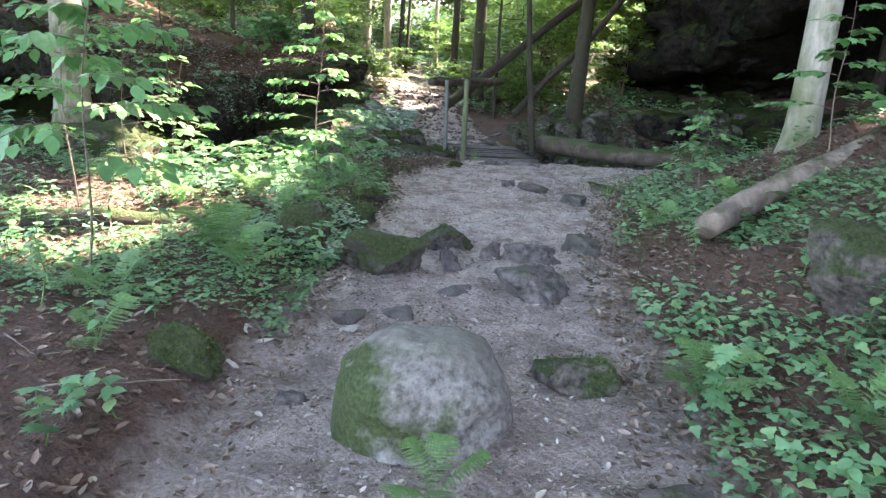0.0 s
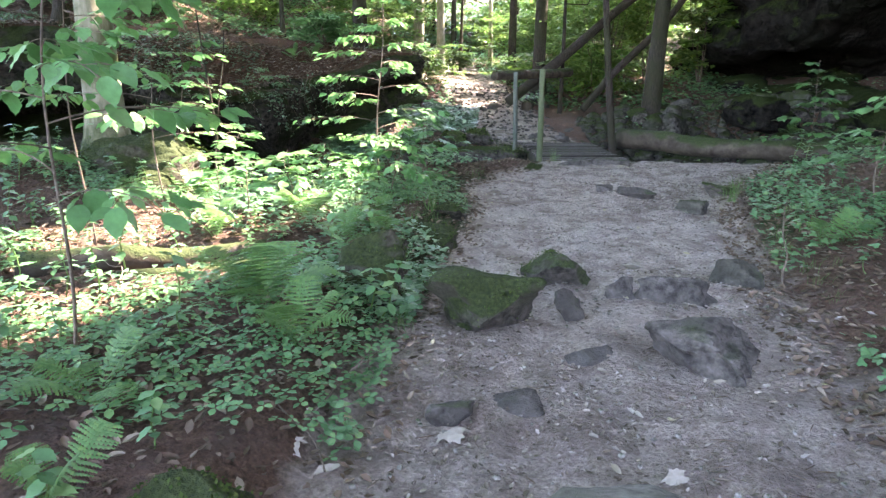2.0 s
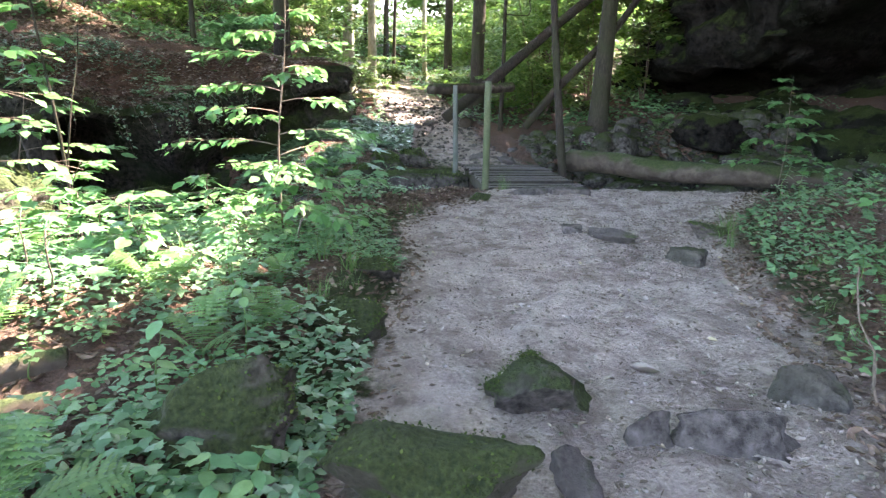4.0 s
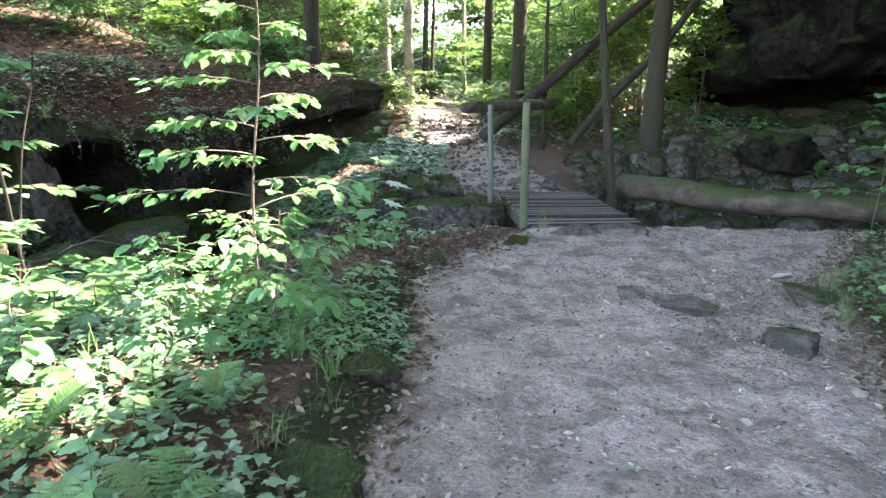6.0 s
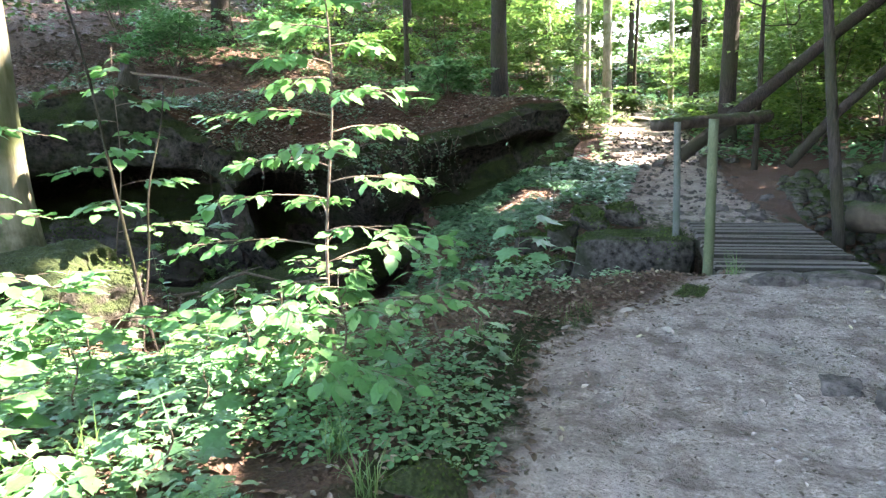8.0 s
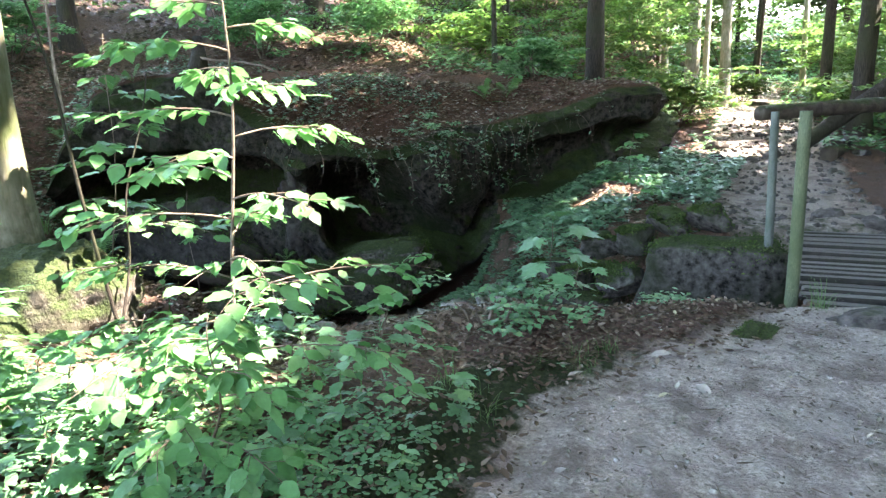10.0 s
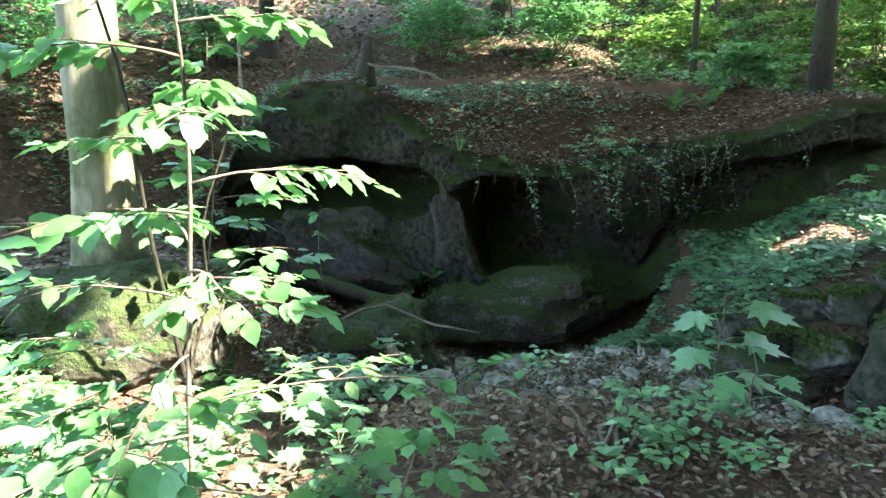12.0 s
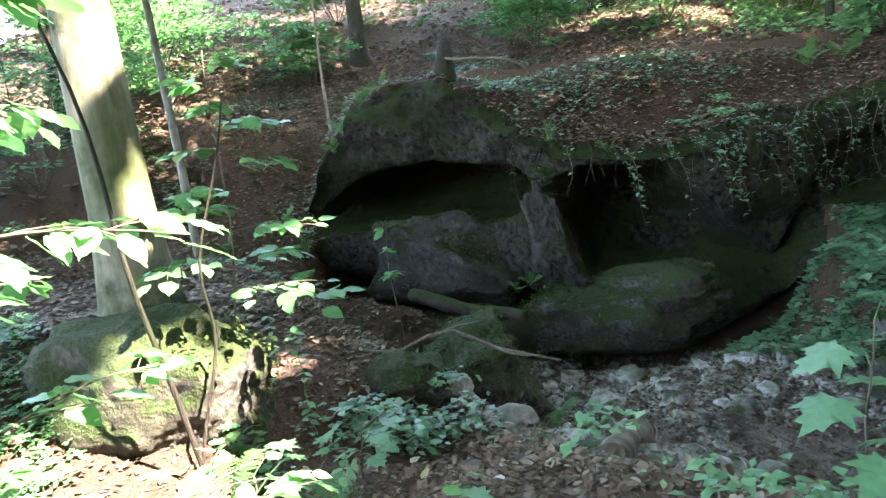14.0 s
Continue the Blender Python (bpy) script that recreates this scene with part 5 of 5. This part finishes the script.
def frond_mesh(length, seed, droop=.55):
    """One fern frond: an arching midrib and two rows of toothed leaflets."""
    rr = np.random.default_rng(seed)
    n = 20
    t = np.linspace(0, 1, n)
    spine = np.stack([.03 * np.sin(t * 3), t * length * (1 - .18 * t * t), length * (1.0 * t - droop * 1.25 * t * t)], -1)
    pieces = [tube(spine, np.linspace(.0035, .0008, n), 4, cap=False)]
    teeth = 6
    e = np.linspace(0, 1, teeth + 1)
    half = .13 * (1 - e) ** .7 + .012
    vs = [(0, 0, 0)]
    fs = []
    pv = []
    for i in range(teeth):
        a, b = e[i], e[i + 1]
        pv.append([(a, half[i] * .45, 0), ((a + b) / 2 + .05, half[i], -.03), (b, half[i] * .4, 0), (b, -half[i] * .4, 0), ((a + b) / 2 + .05, -half[i], -.03), (a, -half[i] * .45, 0)])
    pin_v = np.array(pv).reshape(-1, 3)
    pin_f = np.array([f for i in range(teeth) for f in ((i * 6, i * 6 + 2, i * 6 + 1), (i * 6, i * 6 + 5, i * 6 + 2), (i * 6 + 5, i * 6 + 3, i * 6 + 2), (i * 6 + 5, i * 6 + 4, i * 6 + 3))])
    for i in range(2, n):
        w = length * .24 * np.sin(np.pi * min(1, .12 + .88 * (1 - t[i]) ** .8)) ** .8 * (1 if t[i] < .97 else .4) + .008
        for s in (1, -1):
            a = s * rr.uniform(.12, .3)
            rot = np.array([[s * math.cos(a), -math.sin(a), 0], [abs(math.sin(a)), math.cos(a), 0], [0, 0, 1]])
            v = pin_v * w
            v = np.stack([s * v[:, 0] * math.cos(abs(a)), v[:, 0] * math.sin(abs(a)) + v[:, 1], v[:, 2] - .12 * v[:, 0] ** 2 / w], -1)
            pieces.append((v + spine[i], pin_f if s > 0 else pin_f[:, ::-1]))
    return mesh_of("frond", *joined(pieces), M_FERN, smooth=False)


FRONDS = [frond_mesh(1.0, 5, .42), frond_mesh(1.0, 6, .55), frond_mesh(1.0, 7, .68)]


def fern(x, y, size, n, seed, label, base=None, tip=0.0):
    rr = np.random.default_rng(seed)
    ob = new("fern")
    ob.matrix_world = pose(x, y, (land_at(x, y) if base is None else base) - .01, tip, 0, rr.uniform(0, 360))
    for k in range(n):
        fr = part("frond", FRONDS[k % 3], None, ob)
        fr.matrix_basis = pose(0, 0, 0, rr.uniform(8, 42), rr.uniform(-12, 12), 360 * k / n + rr.uniform(-18, 18)) @ Matrix.Scale(size * rr.uniform(.7, 1.1), 4)
    return tagged(ob, label, "fern", "ferns")


FERNS = ((-1.22, 3.66, .46, 9), (-1.02, 3.42, .30, 7), (.03, 1.72, .24, 5), (1.12, 2.45, .34, 6), (-.98, 5.05, .26, 6), (-1.15, 4.85, .30, 6), (-1.5, 5.4, .34, 7), (-3.75, 10.25, .40, 6), (-3.9, 9.95, .36, 7), (-4.6, 16.1, .7, 8), (-4.2, 15.6, .55, 7), (-5.0, 15.4, .5, 7),
         (-1.05, 5.75, .24, 6), (-2.0, 5.0, .4, 7), (1.4, 1.9, .3, 6), (1.75, 5.2, .35, 6), (2.2, 4.6, .35, 6), (-1.5, 2.9, .3, 6), (-2.3, 2.9, .38, 7), (-1.3, 2.4, .26, 5), (-6.6, 14.6, .4, 6), (-7.4, 13.4, .4, 6),
         (-9.2, 10.2, .35, 6), (-8.9, 9.3, .35, 6), (-10.2, 11.6, .4, 7), (-6.0, 15.2, .45, 6), (5.6, 14.8, .5, 7), (6.4, 14.3, .5, 7), (4.4, 15.9, .5, 7), (-3.1, 16.6, .4, 6), (-5.4, 9.0, .4, 6), (-2.9, 6.75, .4, 7), (-2.55, 7.6, .34, 8), (-2.35, 7.95, .3, 7), (-2.2, 7.0, .26, 6))
for k, (x, y, sz, n) in enumerate(FERNS):
    fern(x, y, sz, n, 500 + k, "fresh green fern with arching fronds")
for k, (x, y, z, sz) in enumerate(((-4.3, 15.9, 1.42, .42), (-4.6, 15.7, 1.4, .38), (-5.35, 12.85, .72, .24), (-5.95, 12.0, -.72, .22), (-6.15, 11.95, -.85, .22), (-4.85, 13.2, -.72, .18), (-8.4, 11.0, 1.3, .3), (-8.2, 11.2, 1.62, .3), (-8.55, 10.9, 1.05, .28), (-7.95, 11.4, 1.8, .26))):
    fern(x, y, sz, 5, 560 + k, "small fern growing on the rock", base=z, tip=20)


def herb_mesh(height, pairs, leaf, seed, template=OVATE):
    rr = np.random.default_rng(seed)
    pts = bent((0, 0, 0), (rr.uniform(-.06, .06), rr.uniform(-.06, .06), height), 8, .03, seed)
    st = mesh_of("stem", *tube(pts, np.linspace(.004, .0015, 8), 5, cap=False), M_GRASS)
    P, Y, T = [], [], []
    for k in range(pairs):
        s = .25 + .75 * (k + 1) / pairs
        a = np.array([np.interp(s, np.linspace(0, 1, 8), pts[:, i]) for i in range(3)])
        for j in (0, 1):
            P.append(a)
            Y.append(k * 1.57 + j * np.pi + rr.uniform(-.4, .4))
            T.append(rr.uniform(-.5, .25))
    n = len(P)
    lv = mesh_of("leaves", *strewn(template, P, euler_mats(np.array(T), rr.uniform(-.2, .2, n), np.array(Y)), leaf * rr.uniform(.7, 1.2, n)), M_HERB)
    return st, lv


HERBS = [herb_mesh(.26, 6, .065, 1), herb_mesh(.2, 5, .055, 2), herb_mesh(.32, 8, .062, 3), herb_mesh(.14, 4, .06, 4), herb_mesh(.24, 6, .07, 5, MAPLE), herb_mesh(.4, 9, .058, 6)]


def herb(x, y, kind, size):
    ob = new("woodland_herb")
    ob.matrix_world = pose(x, y, land_at(x, y) - .01, rng.uniform(-10, 10), rng.uniform(-10, 10), rng.uniform(0, 360)) @ Matrix.Scale(size, 4)
    st, lv = HERBS[kind]
    part("stem", st, None, ob)
    part("leaves", lv, None, ob)
    return tagged(ob, "leafy green woodland herb on the forest floor", "herb", "woodland herbs")


count = 0
while count < 270:
    if count < 165:
        x, y = rng.uniform(-4.6, -.55), rng.uniform(1.6, 8.3)
        keep = (x < np.interp(y, *PATH_LEFT) - .12) and (.5 + .2 * ss(4, 6, y) * ss(-1.0, -1.6, x) > rng.uniform()) and math.hypot(x + 1.0, y - 3.4) > .35 and (y < 7.5 or x < -2.2) and not (x < -1.9 and abs(y - 6.9 + .16 * x) < .42)
    else:
        x, y = rng.uniform(.9, 4.6), rng.uniform(1.0, 9.2)
        keep = x > np.interp(y, *PATH_RIGHT) + .2 and (y < 7.5 or x > 3.0)
    if keep:
        herb(x, y, int(rng.integers(6)), rng.uniform(.7, 1.25))
        count += 1


def patchy(x, y, seed, lo=-.1, hi=.45):
    return ss(lo, hi, fractal(x * .9, y * .9, 0, seed, 3))


def spots(n, x0, x1, y0, y1, weight, seed):
    r = np.random.default_rng(seed)
    x, y = r.uniform(x0, x1, n), r.uniform(y0, y1, n)
    k = r.uniform(0, 1, n) < weight(x, y)
    return x[k], y[k]


def rest_z(x, y):
    """Height of the ground or of the rock top, whichever is higher."""
    d, w = along(LIP, x, y)
    z = land(x, y)
    deep = np.interp(w, np.arange(len(LIP)), BACK)
    on = (d > .02) & (d < deep + 1.0) & (w > 0.2) & (w < len(LIP) - 1.2)
    return np.where(on, np.maximum(z, hill_top(x, y, d, w) + .05), z)


def carpet(name, template, xs, ys, low, high, size, tilt, material, label, seed, cat):
    r = np.random.default_rng(seed)
    n = len(xs)
    z = rest_z(xs, ys) + r.uniform(low, high, n)
    m = euler_mats(r.uniform(-tilt, tilt, n), r.uniform(-tilt, tilt, n), r.uniform(0, 6.28, n))
    ob = part(name, mesh_of(name, *strewn(template, np.stack([xs, ys, z], -1), m, size * r.uniform(.55, 1.35, n)), material, smooth=False))
    return tagged(ob, label, cat, kind="stuff")


off_left = lambda x, y: np.interp(y, *PATH_LEFT) - x
off_right = lambda x, y: x - np.interp(y, *PATH_RIGHT)
xs, ys = spots(52000, -5.2, -.3, .8, 9.2, lambda x, y: (off_left(x, y) > .02) * patchy(x, y, 61, -.15 + .17 * ss(3.5, 5, y), .5) * (.58 + .3 * ss(4, 5.5, y)) * (1 - .9 * ss(6.7, 7.7, y) * ss(-3.2, -1.8, x)) * (1 - .9 * ss(7.5, 8.4, y)), 71)
carpet("ground_cover", TREFOIL, xs, ys, .02, .09, .034, .35, M_HERB, "low carpet of small green leaves beside the path", 1, "ground cover")
xs, ys = spots(34000, .8, 5.0, .6, 9.8, lambda x, y: (off_right(x, y) > .1) * patchy(x, y, 62, -.15, .45) * (1 - .6 * ss(6.5, 8, y)), 72)
carpet("ground_cover", IVY, xs, ys, .015, .11, .045, .5, M_HERB, "low carpet of small green leaves on the slope", 2, "ground cover")
xs, ys = spots(26000, -4.2, -.6, 12.6, 17.0, lambda x, y: patchy(x, y, 63, -.5, .2), 73)
d_, w_ = along(LIP, xs, ys)
carpet("ivy_carpet", IVY, xs[d_ < -.1], ys[d_ < -.1], .02, .16, .075, .45, M_IVY, "ivy covering the slope beside the climbing path", 3, "ivy")
xs, ys = spots(40000, -13, 6, 17, 40, lambda x, y: patchy(x, y, 64, -.3, .3) * (np.abs(x - np.interp(y, [17, 20, 25, 32, 45], [-.3, -.5, -1, -2, -4])) > .9), 74)
carpet("ground_cover", SIMPLE, xs, ys, .02, .25, .14, .5, M_HERB, "green undergrowth on the far slopes", 4, "undergrowth")
xs, ys = spots(16000, -12.5, -5, 8.5, 15.5, lambda x, y: patchy(x, y, 65, .1, .6) * ((along(LIP, x, y)[0] > .1) | (x < -7.2)), 75)
carpet("ground_cover", IVY, xs, ys, .01, .1, .06, .5, M_IVY, "scattered green leaves on the brown slope", 5, "ground cover")
xs, ys = spots(45000, -30, 25, 38, 85, lambda x, y: .8 * patchy(x, y, 67, -.5, .2), 76)
carpet("ground_cover", SIMPLE, xs, ys, .02, .5, .38, .6, M_HERB, "green undergrowth on the far hillside", 11, "undergrowth")
xs, ys = spots(2600, 2.2, 8.5, 11.5, 17, lambda x, y: patchy(x, y, 68, .2, .7), 77)
carpet("ground_cover", IVY, xs, ys, .05, .3, .06, .5, M_HERB, "scattered green leaves among the tumbled rocks", 12, "ground cover")
xs, ys = spots(10000, -2.3, -.4, 3.9, 7.6, lambda x, y: (off_left(x, y) > .02) * patchy(x, y, 69, -.2, .4) * (1 - .85 * ss(6.4, 7.2, y)), 78)
carpet("ground_cover", IVY, xs, ys, .02, .14, .042, .45, M_IVY, "ivy and small herbs beside the path", 13, "ground cover")
# dry leaves
xs, ys = spots(9000, -2.6, .7, 7.9, 9.9, lambda x, y: (y < np.interp(x, *NEAR_BANK) + .4) * ss(.05, .3, off_left(x, y)), 91)
carpet("leaf_litter", CURLED, xs, ys, .0, .015, .036, .4, M_DRY, "reddish brown leaf litter on the bank before the bridge", 17, "leaf litter")
xs, ys = spots(16000, -6.2, -1.0, 8.6, 13.2, lambda x, y: (y > np.interp(x, *NEAR_BANK) - .1) * (.35 + .5 * patchy(x, y, 88, -.3, .3)), 89)
carpet("leaf_litter", CURLED, xs, ys, .01, .07, .052, .5, M_DRY, "brown and pale dead leaves among the stream stones", 15, "leaf litter")
xs, ys = spots(1500, -9.5, -1.0, 8.4, 15.5, lambda x, y: .6 + 0 * x, 90)
carpet("pale_litter", CURLED, xs, ys, .02, .06, .06, .5, M_PALE, "pale dead leaves on the stream banks", 16, "leaf litter")
xs, ys = spots(30000, -5.5, 0.6, .5, 9.9, lambda x, y: (off_left(x, y) > -.1) * .75, 81)
carpet("leaf_litter", CURLED, xs, ys, .0, .012, .042, .4, M_DRY, "brown dry leaves on the forest floor", 6, "leaf litter")
xs, ys = spots(30000, .6, 5.0, .3, 9.9, lambda x, y: (off_right(x, y) > -.15) * .8, 82)
carpet("leaf_litter", CURLED, xs, ys, .0, .012, .042, .4, M_DRY, "brown dry leaves on the slope", 7, "leaf litter")
xs, ys = spots(60000, -14, -1.2, 8.2, 20, lambda x, y: np.where(along(LIP, x, y)[0] > 0, .9, .5 * (x < -6.3) + .25), 83)
carpet("leaf_litter", SIMPLE, xs, ys, .005, .03, .075, .35, M_DRY, "thick brown leaf litter on the bank above the rock", 8, "leaf litter")
xs, ys = spots(16000, -9.2, -4.6, 2.0, 9.0, lambda x, y: .8 + 0 * x, 94)
carpet("leaf_litter", SIMPLE, xs, ys, .005, .03, .075, .35, M_DRY, "brown leaf litter on the slope behind the beech", 19, "leaf litter")
xs, ys = spots(26000, -34, -9, -2, 34, lambda x, y: .8 * ((x < -13.5) | (y > 19.5) | (y < 8.5)), 93)
carpet("leaf_litter", SIMPLE, xs, ys, .005, .05, .17, .4, M_DRY, "brown leaf litter on the wooded hillside", 18, "leaf litter")
xs, ys = spots(42000, -1.0, 3.4, .5, 10, lambda x, y: (off_left(x, y) < .05) * (off_right(x, y) < .1) * (.25 + .75 * patchy(x, y, 66, -.2, .5)), 84)
carpet("path_litter", CURLED, xs, ys, .0, .007, .024, .32, M_CRUMB, "dark and pale crumbled leaves trodden into the path", 9, "leaf litter")
xs, ys = spots(800, -1.2, 3.0, .8, 9.8, lambda x, y: (off_left(x, y) < .5) * (off_right(x, y) < .5), 85)
carpet("pale_litter", CURLED, xs, ys, .0, .01, .04, .3, M_PALE, "pale dead leaves and chips strewn on the path", 10, "leaf litter")


STICK = arr([(-.03, 0, 0), (.03, 0, 0), (0, 0, .05), (-.02, .5, .03), (.05, .52, .0), (.01, .5, .07), (.0, 1, .02)], [(0, 1, 4), (0, 4, 3), (1, 2, 5), (1, 5, 4), (2, 0, 3), (2, 3, 5), (3, 4, 6), (4, 5, 6), (5, 3, 6)])
xs, ys = spots(2200, -1.4, 3.4, .5, 10, lambda x, y: (off_left(x, y) < .4) * (off_right(x, y) < .4) * (.3 + .7 * patchy(x, y, 70, -.2, .4)), 86)
carpet("twig_litter", STICK, xs, ys, .0, .004, .055, .04, M_DRY, "bits of dark twig trodden into the path", 14, "leaf litter")


def fallen_leaf(x, y, size, k):
    ob = part("fallen_leaf", LEAF_SHAPES[k % 2])
    ob.matrix_world = pose(x, y, land_at(x, y) + .012, rng.uniform(-12, 12), rng.uniform(-12, 12), rng.uniform(0, 360)) @ Matrix.Scale(size, 4)
    return tagged(ob, "large pale dead leaf lying on the path", "leaf", "fallen leaves")


LEAF_SHAPES = [mesh_of("fallen_leaf", *MAPLE, M_PALE), mesh_of("fallen_leaf", *CURLED, M_PALE)]
for k, (x, y, s) in enumerate(((-.86, 2.88, .12), (-.72, 2.85, .1), (-.42, 3.1, .1), (.52, 5.1, .14), (1.1, 5.0, .1), (.06, 8.35, .12), (.22, 8.9, .14), (1.95, 8.2, .16), (.75, 4.35, .1), (.35, 3.95, .09), (-.2, 8.65, .1), (-.5, 8.2, .08),
                               (1.5, 6.3, .1), (.9, 6.0, .08), (.4, 6.6, .08), (-.7, 4.3, .1), (-1.0, 4.15, .11), (-.8, 2.55, .1), (.25, 2.9, .08), (1.25, 4.1, .09), (-.6, 8.9, .09), (-.35, 9.2, .08))):
    fallen_leaf(x, y, s, k)


# ---- twigs, roots, hanging ivy, grass ----
def twig(x, y, length, turn, r, seed, label, z=None, pitch=0.0):
    pts = bent((0, 0, 0), (length, 0, length * math.sin(radians(pitch))), 9, length * .12, seed)
    side = [tube(pts, np.linspace(r, r * .4, 9), 6)]
    for k in range(2):
        a = pts[3 + 3 * k]
        side.append(tube(bent(a, a + np.array([length * .2, length * .14 * (-1) ** k, .05]), 5, .02, seed + k), np.linspace(r * .5, r * .2, 5), 5))
    ob = part("twig", mesh_of("twig", *joined(side), M_TWIG))
    ob.matrix_world = pose(x, y, (land_at(x, y) + r if z is None else z), 0, 0, turn)
    return tagged(ob, label, "twig", "fallen twigs")


for k in range(52):
    if k < 30:
        x, y = rng.uniform(-3.2, -.6), rng.uniform(2, 8.2)
    elif k < 42:
        x, y = rng.uniform(1.4, 3.6), rng.uniform(1.5, 8.0)
    else:
        x, y = rng.uniform(-5.2, -1.6), rng.uniform(8.9, 11.8)
    twig(x, y, rng.uniform(.2, .6), rng.uniform(0, 360), rng.uniform(.002, .006), 700 + k, "thin dead twig lying on the forest floor", pitch=rng.uniform(0, 12))
twig(1.35, 4.75, .5, 70, .007, 760, "dark bare twig standing up beside the path", pitch=55)
twig(-7.45, 12.15, 1.7, 24, .022, 761, "dead branch lying from the stump over the rock", z=2.12, pitch=-17)
twig(-4.3, 8.9, 1.6, 30, .018, 762, "dead branch lying above the stream bank")


shrub(-3.12, 8.58, .22, .6, 900, .06, 490, "low bush of ivy leaves on the stream bank", material=M_IVY)
shrub(-4.15, 9.75, .2, .35, 220, .05, 491, "ivy climbing over a mossy block", z=-.75, material=M_IVY)
shrub(-4.8, 14.15, .3, .7, 420, .06, 495, "loose bush of small leaves growing over the rock edge", z=.78, material=M_HERB)
shrub(-1.0, 8.5, .16, .6, 420, .055, 492, "low patch of green leaves at the bank", material=M_HERB)
shrub(-.3, 9.6, .14, .5, 380, .05, 493, "low patch of green leaves at the bank", material=M_HERB)
shrub(-1.15, 10.2, .3, .8, 800, .05, 494, "mossy cushion of small leaves on the stream edge", material=M_IVY)


def strand(x, y, z, drop, outx, outy, n, leaf, seed, label):
    """A trailing stem with small leaves."""
    rr = np.random.default_rng(seed)
    t = np.linspace(0, 1, 14)
    pts = np.stack([outx * t + .05 * np.sin(t * 6 + seed), outy * t + .05 * np.cos(t * 5 + seed), -drop * t ** 1.4 + .08 * np.sin(t * 3)], -1)
    ob = new("trailing_ivy")
    ob.location = (x, y, z)
    part("stem", mesh_of("stem", *tube(pts, np.linspace(.006, .0015, 14), 5), M_TWIG if n else M_LOG), None, ob)
    if n:
        u = rr.uniform(.15, 1, n)
        pos = np.stack([np.interp(u, t, pts[:, i]) for i in range(3)], -1) + rr.normal(size=(n, 3)) * .035
        part("leaves", mesh_of("leaves", *strewn(IVY, pos, euler_mats(rr.uniform(-.9, .3, n), rr.uniform(-.5, .5, n), rr.uniform(0, 6.28, n)), leaf * rr.uniform(.6, 1.3, n)), M_IVY), None, ob)
    return tagged(ob, label, "ivy", "trailing ivy")


for k in range(16):
    u = rng.uniform(0, 1)
    x, y = np.interp(u, [0, .5, 1], [-5.35, -4.85, -4.4]), np.interp(u, [0, .5, 1], [12.85, 13.6, 14.5])
    strand(x, y, .80, rng.uniform(.35, .9), rng.uniform(.1, .7), rng.uniform(-.5, .1), 26 if k % 4 else 0, .055, 800 + k, "trailing stems with small leaves hanging over the hollow")
for k in range(8):
    strand(-4.2 + .10 * k, 14.6 + .08 * k, 1.0, rng.uniform(.6, 1.1), rng.uniform(0, .12), rng.uniform(-.12, 0), 24, .045, 830 + k, "trailing ivy hanging down the rock face")
strand(-6.1, 12.12, .80, 1.35, .06, -.05, 0, .04, 850, "bare root hanging down the rock pillar")
strand(-5.95, 12.15, .76, 1.0, .10, -.05, 0, .04, 851, "bare root hanging down the rock pillar")


for k in range(70):
    u = k / 69 * 1.7
    x, y, z = np.interp(u, [0, .25, .55, 1, 1.35, 1.7], [-6.5, -5.6, -4.95, -4.3, -3.3, -2.4]), np.interp(u, [0, .25, .55, 1, 1.35, 1.7], [12.2, 12.6, 13.5, 14.6, 15.4, 15.9]), np.interp(u, [0, .25, .55, 1, 1.35, 1.7], [1.05, .78, .75, .9, 1.1, 1.4])
    strand(x + rng.uniform(-.15, .05), y + rng.uniform(-.1, .2), z + rng.uniform(0, .15), rng.uniform(.2, .6), rng.uniform(.05, .45), rng.uniform(-.45, .0), 8 if k % 5 == 0 else 0, .045, 860 + k, "dead brown stems hanging over the rock edge")


def grass_tuft(x, y, n, size, seed, z=None):
    rr = np.random.default_rng(seed)
    ob = part("grass_tuft", mesh_of("grass_tuft", *strewn(BLADE, rr.normal(size=(n, 3)) * [.03, .03, 0], euler_mats(rr.uniform(.2, 1.25, n), rr.uniform(-.2, .2, n), rr.uniform(0, 6.28, n)), size * rr.uniform(.6, 1.2, n)), M_GRASS))
    ob.location = (x, y, float(rest_z(np.array([x]), np.array([y]))[0]) if z is None else z)
    return tagged(ob, "tuft of thin arching grass", "grass tuft", "grass tufts")


for k, (x, y, s) in enumerate(((-5.75, 12.5, .34), (-5.9, 12.45, .3), (-.75, 6.15, .2), (-.95, 6.3, .2), (-.85, 5.6, .16), (-4.3, 10.0, .3), (-4.7, 9.9, .3), (-8.7, 10.3, .35), (-4.2, 14.2, .3), (1.9, 7.2, .2), (2.2, 7.9, .2), (-1.2, 5.2, .2), (-1.6, 5.9, .2), (.55, 9.75, .18), (-6.9, 12.4, .3))):
    grass_tuft(x, y, 34, s, 900 + k)
for k in range(44):
    y = rng.uniform(3.8, 8.6)
    x = np.interp(y, *PATH_RIGHT) + rng.uniform(.08, .5) if k % 2 else np.interp(y, *PATH_LEFT) - rng.uniform(.05, .35)
    grass_tuft(x, y, 16, rng.uniform(.07, .14), 930 + k)
